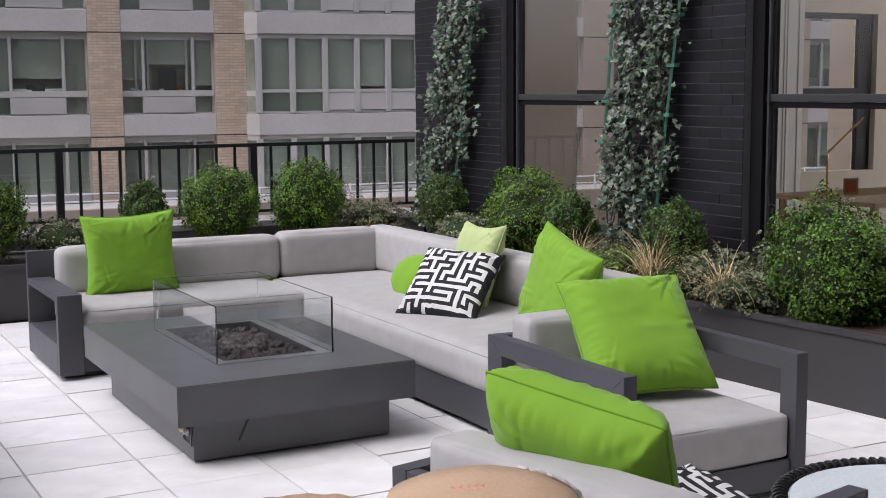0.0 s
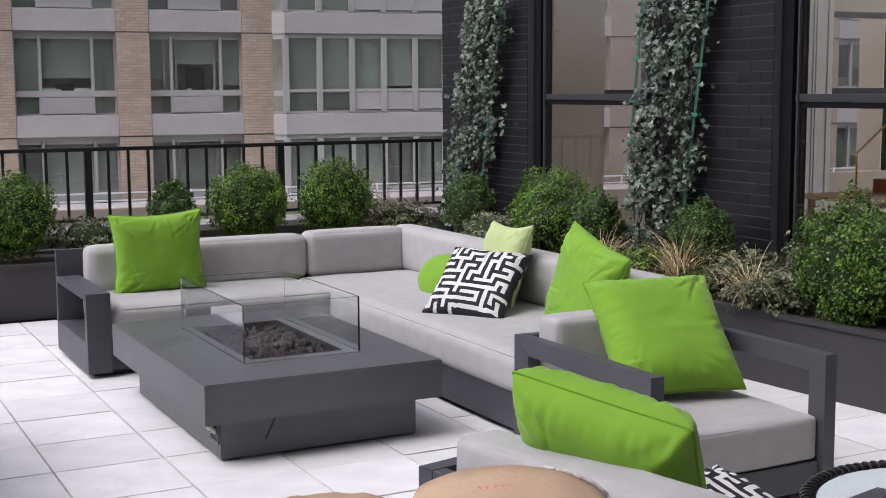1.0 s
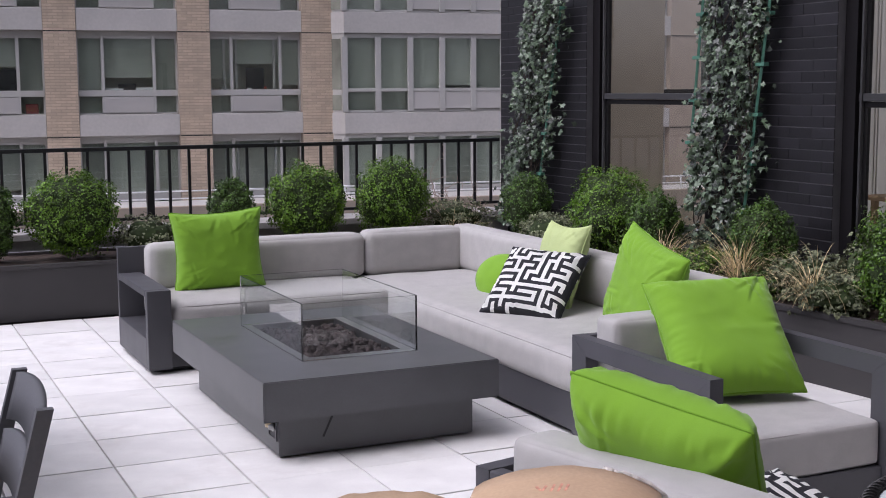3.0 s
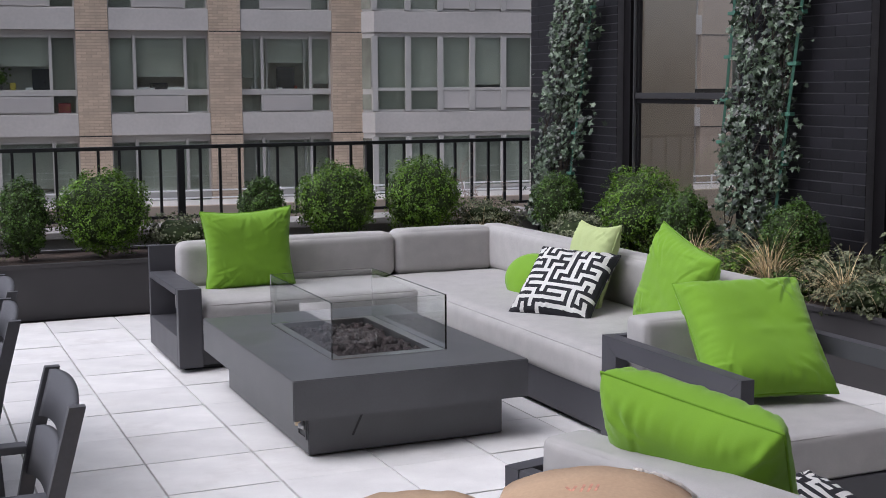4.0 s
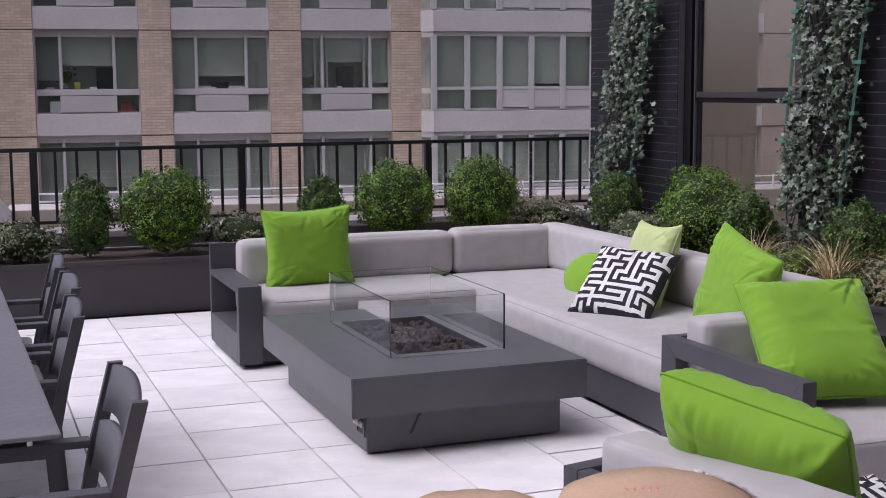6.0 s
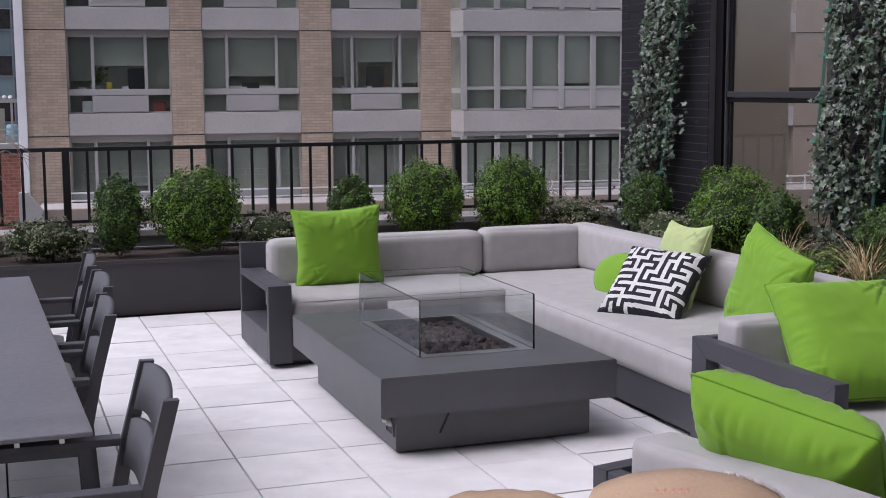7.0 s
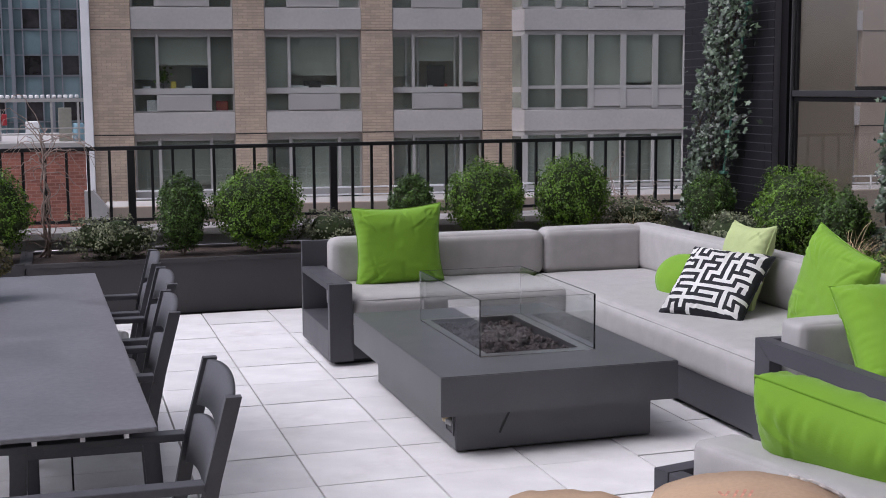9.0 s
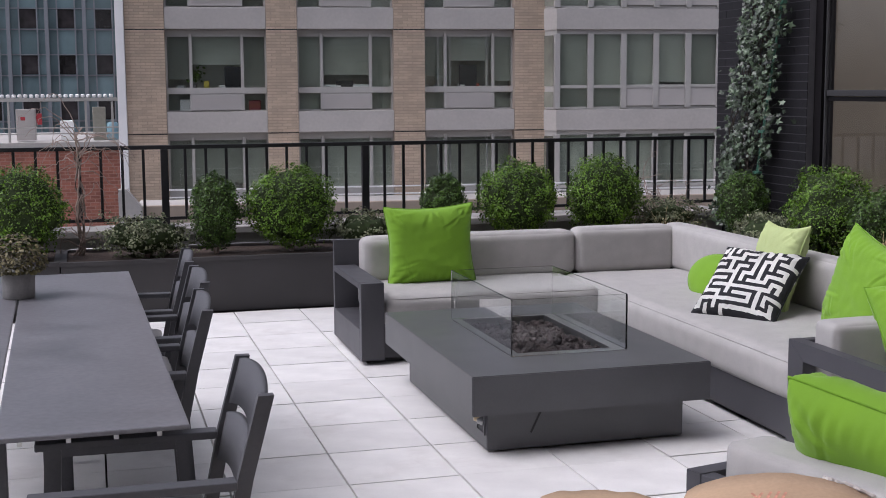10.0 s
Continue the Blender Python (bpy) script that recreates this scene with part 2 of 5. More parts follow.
def soft_box(sx, sy, sz, r=0.04, puff=0.02, n=14, seed=0, wrinkle=0.004):
    """A stuffed cushion: a rounded box, bulging on its broad faces, centred on the origin."""
    bm = bmesh.new()
    bmesh.ops.create_cube(bm, size=2.0)
    bmesh.ops.subdivide_edges(bm, edges=bm.edges[:], cuts=n, use_grid_fill=True)
    h = Vector((sx / 2, sy / 2, sz / 2))
    off = Vector((seed * 3.1, seed * 1.7, 0))
    for v in bm.verts:
        u = v.co.copy()
        w = Vector([math.copysign(1 - (1 - abs(c)) ** 1.6, c) for c in u])
        p = Vector((w.x * h.x, w.y * h.y, w.z * h.z))
        inner = Vector([max(-(h[k] - r), min(h[k] - r, p[k])) for k in range(3)])
        d = p - inner
        if d.length > 1e-6:
            p = inner + d.normalized() * r
        b = [(1 - u[k] ** 2) for k in range(3)]
        p.z += puff * math.copysign(1, u.z) * abs(u.z) * b[0] * b[1]
        p.x += puff * 0.5 * math.copysign(1, u.x) * abs(u.x) ** 3 * b[1] * b[2]
        p.y += puff * 0.5 * math.copysign(1, u.y) * abs(u.y) ** 3 * b[0] * b[2]
        p += Vector((0, 0, 1)) * (wrinkle * noise.noise(p * 6 + off) + 0.5 * wrinkle * noise.noise(Vector((p.x * 5, p.y * 24, p.z * 5)) + off))
        v.co = p
    return bm


def tube(points, radius, sides=6, closed=False, bm=None, taper=None):
    """A round bar that follows points."""
    bm = bm or bmesh.new()
    pts = [Vector(p) for p in points]
    rings, n = [], len(pts)
    for k, p in enumerate(pts):
        a = pts[(k - 1) % n] if closed or k else p
        b = pts[(k + 1) % n] if closed or k < n - 1 else p
        d = (b - a).normalized()
        side = d.cross(Vector((0, 0, 1)))
        side = side.normalized() if side.length > 0.05 else d.cross(Vector((0, 1, 0))).normalized()
        up = side.cross(d)
        r = radius * (taper[k] if taper else 1)
        rings.append([bm.verts.new(p + (side * math.cos(2 * math.pi * s / sides) + up * math.sin(2 * math.pi * s / sides)) * r) for s in range(sides)])
    for k in range(n if closed else n - 1):
        a, b = rings[k], rings[(k + 1) % n]
        for s in range(sides):
            bm.faces.new((a[s], a[(s + 1) % sides], b[(s + 1) % sides], b[s]))
    if not closed:
        bm.faces.new(rings[0][::-1])
        bm.faces.new(rings[-1])
    return bm


def lathe(profile, sides=32):
    bm = bmesh.new()
    rows = [[bm.verts.new((r * math.cos(2 * math.pi * s / sides), r * math.sin(2 * math.pi * s / sides), z)) for s in range(sides)] for r, z in profile]
    for a, b in zip(rows, rows[1:]):
        for s in range(sides):
            bm.faces.new((a[s], a[(s + 1) % sides], b[(s + 1) % sides], b[s]))
    bm.faces.new(rows[0][::-1])
    bm.faces.new(rows[-1])
    return bm


# ---------------------------------------------------------------- structure
TILE, TX, TY = 0.4997, 1.0102, 5.2801
WALL_X, RAIL_Y = 5.60, 10.90

ground = tagged(part("ground", box(-400, 400, -400, 500, -21.0, -20.0, 0), M_SUB), "dark street level far below the terrace", "ground", kind="structure")
floor = tagged(part("floor", box(-6.0, 6.2, -4.0, 9.84, -0.30, -0.030, 0), M_SUB), "terrace floor of pale square concrete pavers with open joints", "floor", kind="structure")
base_slab = tagged(part("terrace_slab", box(-6.0, 6.2, 9.84, 11.1, -0.30, -0.01, 0), M_SUB), "dark slab under the planters along the terrace edge", "slab", kind="structure")

# the parapet with its coping, on which the railing stands
parapet = tagged(part("parapet", box(-6.0, 5.60, 10.72, 11.08, -0.01, 0.50, 0.006), M_COPING), "low grey masonry parapet along the terrace edge", "parapet", kind="structure")
part("coping", box(-6.0, 5.60, 10.68, 11.12, 0.502, 0.56, 0.008), M_COPING, parapet)


# the dark brick wall beside the terrace: piers between tall openings
WALL_END = 10.87
OPENINGS = [(7.62, 9.32), (4.30, 6.32)]
SILL, HEAD = 0.55, 3.30
brick_wall = thing("wall_east", "black-painted brick wall with tall dark-framed windows", "wall", kind="structure")
bm = bmesh.new()
edges = [(9.32, WALL_END), (6.32, 7.62), (-4.0, 4.30)]
# carried up to 20 m, out of view, which cuts light from the east
for y0, y1 in edges:
    box(WALL_X + 0.005, 5.80, y0, y1, -0.3, 20.0, 0, bm)
for y0, y1 in OPENINGS:
    box(WALL_X + 0.005, 5.80, y0, y1, -0.3, SILL, 0, bm)
    box(WALL_X + 0.005, 5.80, y0, y1, HEAD, 20.0, 0, bm)
part("mortar_body", bm, M_DMORTAR, brick_wall)

# added out of view: keeps sky light off the faces that look south
wall_south = tagged(part("wall_south", box(-9.0, 5.6, -2.1, -1.8, -0.3, 20.0, 0), M_BEHIND), "tall plain wall added out of view to block light from behind", "wall", kind="structure")
wall_west = tagged(part("wall_west", box(-6.3, -6.0, -4.3, 11.1, -0.3, 1.2, 0), M_COPING), "low plain masonry wall closing the terrace side", "wall", kind="structure")

# the dim room behind the windows, with windows of its own towards the block
M_ROOM = mat("pale_room_paint", (0.47, 0.42, 0.345), 0.8, var=0.05, bump=0.05)
M_CURT = mat("pale_casing_paint", (0.56, 0.56, 0.54), 0.9, var=0.06, bump=0.2)
room = tagged(part("room_shell", box(5.82, 15.0, 2.3, 10.8, -0.05, 0.0, 0), M_ROOM), "pale furnished room behind the terrace windows", "room", kind="structure")
for y0, y1, z0, z1 in ((2.3, 3.1, 0.0, 3.6), (9.3, 10.8, 0.0, 3.6), (3.1, 9.3, 0.0, 0.65), (3.1, 9.3, 3.15, 3.6)):
    part("room_wall", box(15.0, 15.1, y0, y1, z0, z1, 0), M_ROOM, room)
part("room_wall", box(5.82, 15.0, 2.3, 2.4, 0.0, 3.6, 0), M_ROOM, room)
# unseen area lamp added at the east wall's opening to brighten the room
room_fill = new("room_fill", bpy.data.lights.new("room_fill", "AREA"))
room_fill.data.shape, room_fill.data.size, room_fill.data.size_y, room_fill.data.energy = "RECTANGLE", 6.0, 2.4, 150
room_fill.matrix_world = look((14.9, 6.2, 1.9), (8.0, 7.4, 1.0))
part("room_ceiling", box(5.82, 15.1, 2.3, 10.8, 3.6, 3.7, 0), M_ROOM, room)
for x0, x1 in ((5.82, 7.25), (8.6, 10.18), (11.33, 15.0)):
    part("room_wall", box(x0, x1, 10.6, 10.8, 0.0, 3.6, 0), M_ROOM, room)
for x0, x1, z0, z1 in ((7.25, 8.6, 0.5, 3.0), (10.18, 11.33, 0.75, 2.50)):
    part("room_wall", box(x0, x1, 10.6, 10.8, 0.0, z0, 0), M_ROOM, room)
    part("room_wall", box(x0, x1, 10.6, 10.8, z1, 3.6, 0), M_ROOM, room)
    part("inner_sash", box(x0, x1, 10.68, 10.73, 1.605, 1.675, 0.004), M_WFRAME, room)
    part("inner_sash", box(x1 - 0.21, x1, 10.675, 10.735, z0, z1, 0.004), M_WFRAME, room)
    part("inner_sash", box(x0, x1, 10.68, 10.73, z1 - 0.06, z1, 0.004), M_WFRAME, room)
casing = part("window_casing", box(9.53, 10.02, 10.40, 10.44, 0.05, 3.3, 0.004), M_CURT, room, "pale painted window casing")
for x0, x1 in ((9.53, 9.60), (9.62, 9.64), (9.66, 9.68), (9.75, 9.77), (9.79, 9.81), (9.95, 10.02)):
    part("casing_moulding", box(x0, x1, 10.390, 10.398, 0.05, 3.3, 0.004), M_CURT, casing)
desk = thing("desk", "pale wooden desk standing inside the window", "desk", pose(8.45, 8.1, 0))
M_WOOD = mat("pale_oak", (0.36, 0.25, 0.15), 0.5, var=0.15, stretch=(1, 8, 1))
part("desk_top", box(-0.5, 1.6, -0.7, 0.5, 0.72, 0.76, 0.005), M_WOOD, desk)
for x in (-0.45, 1.5):
    for y in (-0.65, 0.4):
        part("leg", box(x, x + 0.05, y, y + 0.05, 0.0, 0.72, 0.004), M_WOOD, desk)
lamp = thing("desk_lamp", "slim brass angled desk lamp on the desk", "lamp", pose(8.32, 8.3, 0.761))
M_BRASS = mat("brass", (0.55, 0.36, 0.14), 0.35, 1.0, bump=0.05)
part("foot", lathe([(0.09, 0), (0.09, 0.015), (0.02, 0.025)], 24), M_BRASS, lamp)
part("stand", tube([(0, 0, 0.02), (0, 0, 0.36)], 0.010, 8), M_BRASS, lamp)
part("arm", tube([(0, 0, 0.36), (0.36, -0.05, 0.66)], 0.009, 8), M_BRASS, lamp)
pic = thing("picture_frame", "small framed reddish picture on the desk", "picture frame", pose(8.5, 8.2, 0.761, 12, 0, -40) @ Matrix.Scale(0.7, 4))
part("frame", ring(-0.09, 0.09, 0.0, 0.20, -0.065, 0.065, 0.025, 0.175, -0.01, 0.01), M_WOOD, pic, m=pose(0, 0, 0, 90))
part("print", box(-0.07, 0.07, -0.003, 0.003, 0.02, 0.18, 0), mat("red_print", (0.35, 0.09, 0.05), 0.6, var=0.5, scale=20), pic)
dark_box = tagged(part("storage_box", box(9.35, 9.70, 7.95, 8.25, 0.761, 1.02, 0.01), M_BLACK), "black storage box standing on the desk", "box")
M_WGLASS = glass("window_glass", (0.88, 0.87, 0.85), ior=1.5)


yellow_pier = thing("yellow_brick_pier", "pale yellow brick pier outside the room's window", "pier", kind="structure")
part("mortar_body", box(11.905, 12.345, 11.51, 11.9, -0.3, 6.0, 0), M_TMORTAR, yellow_pier)
M_YBRICK = mat("yellow_brick", (0.62, 0.53, 0.30), 0.85, var=0.12, scale=6, rnd=0.1)
ybrick = mesh_of(box(0, 0.21, 0, 0.03, 0.006, 0.089, 0.003, seg=1), "brick", M_YBRICK)
for r in range(34):
    for q in range(2):
        part("brick", ybrick, None, yellow_pier, m=pose(11.905 + q * 0.22, 11.48 + 0.004 * (r % 2), 0.2 + r * 0.096))


def sash_window(name, y0, y1, label):
    """A tall double-hung window with dark jambs, meeting rail and two panes."""
    w = thing(name, label, "window", pose(WALL_X, 0, 0), kind="structure")
    fr = part("window_frame", ring(y0, y1, SILL, HEAD, y0 + 0.11, y1 - 0.11, SILL + 0.10, HEAD - 0.10, -0.17, -0.06), M_WFRAME, w, m=Matrix(((0, 0, -1, 0), (1, 0, 0, 0), (0, 1, 0, 0), (0, 0, 0, 1))))
    part("window_sill", box(-0.04, 0.18, y0, y1, SILL - 0.04, SILL, 0.006), M_WRAIL, w)
    for a in (y0 + 0.11, y1 - 0.155):
        part("stile", box(0.10, 0.15, a, a + 0.045, SILL + 0.1, HEAD - 0.1, 0.004), M_WFRAME, w)
        part("stop_bead", box(0.075, 0.10, a + 0.008, a + 0.026, SILL + 0.1, HEAD - 0.1, 0.003), M_WRAIL, w)
    part("meeting_rail", box(0.085, 0.14, y0 + 0.11, y1 - 0.11, 1.600, 1.648, 0.004), M_WRAIL, w, "grey metal meeting rail")
    part("lower_rail", box(0.10, 0.15, y0 + 0.11, y1 - 0.11, 1.562, 1.598, 0.004), M_WFRAME, w)
    for z0, z1 in ((SILL + 0.10, 1.565), (1.645, HEAD - 0.10)):
        pn = part("pane", box(0.118, 0.124, y0 + 0.15, y1 - 0.15, z0, z1, 0), M_WGLASS, w)
        pn.visible_shadow = False
    return w


sash_window("window_1", *OPENINGS[0], "tall double-hung window with black frame and reflecting panes")
sash_window("window_2", *OPENINGS[1], "tall double-hung window with black frame showing a dim room")

# railing
def railing():
    r = thing("railing", "black painted steel railing on the parapet", "railing", pose(0, RAIL_Y, 0))
    part("top_rail", box(-6.0, 5.59, -0.025, 0.025, 1.198, 1.230, 0.004), M_BLACK, r)
    part("bottom_rail", box(-6.0, 5.59, -0.012, 0.012, 0.610, 0.636, 0.003), M_BLACK, r)
    post = mesh_of(box(-0.030, 0.030, -0.026, 0.026, 0.56, 1.198, 0.003), "post", M_BLACK)
    bar = mesh_of(box(-0.0115, 0.0115, -0.0115, 0.0115, 0.636, 1.198, 0.002), "baluster", M_BLACK)
    x0, bay = 0.592, 1.695
    for k in range(-4, 3):
        part("post", post, None, r, m=pose(x0 + k * bay, 0, 0))
        for j in range(1, 10):
            x = x0 + k * bay + j * bay / 10
            if x < 5.55:
                part("baluster", bar, None, r, m=pose(x, 0, 0))
    return r


railing()


# planters: long dark troughs with a folded rim, filled with soil
def planter(name, length, depth, height, m, label):
    p = thing(name, label, "planter", m)
    part("front_panel", box(0, length, 0, 0.02, 0.0, height - 0.03, 0.003), M_PLANTER, p)
    part("back_panel", box(0, length, depth - 0.02, depth, 0.0, height - 0.03, 0.003), M_PLANTER, p)
    part("rim", ring(-0.01, length + 0.01, -0.012, depth + 0.01, 0.04, length - 0.04, 0.045, depth - 0.045, height - 0.03, height, 0.003), M_PLANTER, p)
    part("end_panel", box(-0.001, 0.02, 0.021, depth - 0.021, 0.0, height - 0.03, 0.003), M_PLANTER, p)
    part("end_panel", box(length - 0.02, length + 0.001, 0.021, depth - 0.021, 0.0, height - 0.03, 0.003), M_PLANTER, p)
    bm = bmesh.new()
    nx, ny = int(length / 0.07), 8
    g = [[bm.verts.new((0.022 + (length - 0.044) * i / nx, 0.022 + (depth - 0.044) * j / ny, height - 0.018 + 0.012 * noise.noise(Vector((i * 0.4, j * 0.4, length))))) for j in range(ny + 1)] for i in range(nx + 1)]
    for i in range(nx):
        for j in range(ny):
            bm.faces.new((g[i][j], g[i + 1][j], g[i + 1][j + 1], g[i][j + 1]))
    part("soil", bm, M_SOIL, p, "dark bark mulch", smooth=True)
    # thin steel tube that draws a pale line along the back rim
    part("drip_pipe", tube([(0.05 + (length - 0.1) * k / 20, depth - 0.075 + 0.006 * math.sin(k * 1.9), height + 0.012) for k in range(21)], 0.008, 6), M_STEEL, p, "thin grey steel tube along the back rim", smooth=True)
    return p


planter("planter", 2.45, 0.78, 0.42, pose(-2.70, 9.90, 0), "long dark metal trough planter before the railing")
planter("planter", 5.20, 0.78, 0.42, pose(-0.24, 9.84, 0), "long dark metal trough planter before the railing")
planter("planter", 3.60, 0.52, 0.42, pose(4.86, 6.60, 0, 0, 0, -84.6), "long dark metal trough planter along the brick wall")
planter("planter", 3.10, 0.62, 0.42, pose(4.94, 9.80, 0, 0, 0, -90), "long dark metal trough planter under the windows")


# ---------------------------------------------------------------- seating
def sofa():
    s = thing("corner_sofa", "L-shaped charcoal framed outdoor sofa with grey cushions", "sofa")
    # far run
    part("base", box(1.55, 4.15, 7.64, 8.46, 0.03, 0.22, 0.006), M_FRAME, s)
    part("plinth", box(1.60, 4.10, 7.68, 8.40, 0.0, 0.03, 0), M_BLACK, s)
    part("back_panel", box(1.55, 4.15, 8.46, 8.50, 0.03, 0.68, 0.005), M_FRAME, s)
    part("arm_front", box(1.55, 1.695, 7.585, 7.64, 0.03, 0.51, 0.005), M_FRAME, s)
    part("arm_top", box(1.55, 1.695, 7.642, 8.458, 0.470, 0.51, 0.004), M_FRAME, s)
    # near run along the wall side
    part("base", box(3.132, 4.11, 5.22, 7.638, 0.03, 0.22, 0.006), M_FRAME, s)
    part("plinth", box(3.18, 4.05, 5.27, 7.60, 0.0, 0.03, 0), M_BLACK, s)
    part("back_panel", box(4.11, 4.15, 5.22, 8.455, 0.03, 0.66, 0.005), M_FRAME, s)

    def cushion(name, x0, x1, y0, y1, z0, z1, r, puff, seed, axis="z"):
        sx, sy, sz = x1 - x0, y1 - y0, z1 - z0
        c = pose((x0 + x1) / 2, (y0 + y1) / 2, (z0 + z1) / 2)
        if axis == "z":
            ob = part(name, soft_box(sx, sy, sz, r, puff, 18, seed), M_CUSH, s, smooth=True, m=c)
            ex, ey = sx / 2 - r * 0.25, sy / 2 - r * 0.25
            pts = []
            for qx, qy, a0 in ((1, 1, 0), (-1, 1, 90), (-1, -1, 180), (1, -1, 270)):
                for k in range(5):
                    a = radians(a0 + k * 22.5)
                    pts.append((qx * (ex - r) + r * math.cos(a), qy * (ey - r) + r * math.sin(a), sz / 2 - r * 0.30))
            part("piping", tube(pts, 0.003, 5, True), M_PIPE, ob, "grey piped seam", smooth=True)
        elif axis == "y":
            part(name, soft_box(sx, sz, sy, r, puff, 18, seed), M_CUSH, s, smooth=True, m=c @ pose(0, 0, 0, 90))
        else:
            part(name, soft_box(sz, sy, sx, r, puff, 18, seed), M_CUSH, s, smooth=True, m=c @ pose(0, 0, 0, 0, 90))

    cushion("seat_cushion", 1.70, 3.13, 7.60, 8.44, 0.225, 0.415, 0.055, 0.012, 1)
    cushion("seat_cushion", 3.108, 4.10, 5.23, 8.30, 0.200, 0.415, 0.068, 0.014, 2)
    cushion("back_cushion", 1.715, 3.205, 8.26, 8.455, 0.405, 0.705, 0.050, 0.012, 3, "y")
    cushion("back_cushion", 3.215, 3.960, 8.26, 8.455, 0.405, 0.715, 0.050, 0.012, 4, "y")
    cushion("back_cushion", 3.930, 4.108, 5.30, 8.45, 0.405, 0.720, 0.050, 0.012, 5, "x")
    return s


sofa()


def mitred(points, x0, x1):
    """A bar of the side frame: its outline in the y-z plane, given a width along x."""
    bm = bmesh.new()
    a, b = [[bm.verts.new((x, y, z)) for y, z in points] for x in (x0, x1)]
    n = len(points)
    bm.faces.new(a[::-1])
    bm.faces.new(b)
    for i in range(n):
        j = (i + 1) % n
        bm.faces.new((a[i], a[j], b[j], b[i]))
    bmesh.ops.recalc_face_normals(bm, faces=bm.faces[:])
    bmesh.ops.bevel(bm, geom=bm.edges[:], offset=0.0012, segments=2, affect="EDGES")
    return bm


def armchair(m, label, W=0.94, D=1.02):
    """An open-armed lounge chair that faces -y; its front left foot is the origin's corner."""
    c = thing("lounge_chair", label, "armchair", m, group="lounge chairs round the fire table")
    H, b, w = 0.60, 0.080, 0.062
    for x in (0.0, W - w):
        part("front_post", mitred([(0.0, 0.0), (0.095, 0.0), (0.095, H - b), (0.0, H)], x, x + w), M_FRAME, c)
        part("rear_post", mitred([(D - 0.12, 0.0), (D, 0.0), (D, H), (D - 0.12, H - b)], x, x + w), M_FRAME, c)
        part("arm_rail", mitred([(0.0, H), (0.095, H - b), (D - 0.12, H - b), (D, H)], x + 0.0006, x + w - 0.0006), M_FRAME, c)
    part("seat_base", box(w + 0.002, W - w - 0.002, 0.02, D - 0.05, 0.03, 0.150, 0.005), M_FRAME, c)
    part("back_panel", box(w + 0.002, W - w - 0.002, D - 0.05, D, 0.16, H, 0.005), M_FRAME, c)
    seat = part("seat_cushion", soft_box(W - 2 * w - 0.006, D - 0.09, 0.185, 0.022, 0.012, 18, 7), M_CUSH, c, smooth=True, m=pose(W / 2, (D - 0.03) / 2, 0.246))
    edge = []
    for qx, qy, a0 in ((1, 1, 0), (-1, 1, 90), (-1, -1, 180), (1, -1, 270)):
        for k in range(5):
            a = radians(a0 + k * 22.5)
            edge.append((qx * ((W - 2 * w) / 2 - 0.027) + 0.020 * math.cos(a), qy * (D / 2 - 0.070) + 0.020 * math.sin(a), 0.084))
    part("piping", tube(edge, 0.003, 5, True), M_PIPE, seat, "grey piped seam", smooth=True)
    part("back_cushion", soft_box(W - 0.16, 0.35, 0.17, 0.028, 0.012, 18, 8), M_CUSH, c, smooth=True, m=pose(W / 2, D - 0.150, 0.518, 90))
    return c


armchair(pose(2.885, 3.885, 0), "charcoal open-armed lounge chair with grey cushions and a lime pillow")
armchair(pose(2.644, 2.443, 0, 0, 0, 103), "charcoal open-armed lounge chair beside the cardboard carton", 1.05, 0.82)


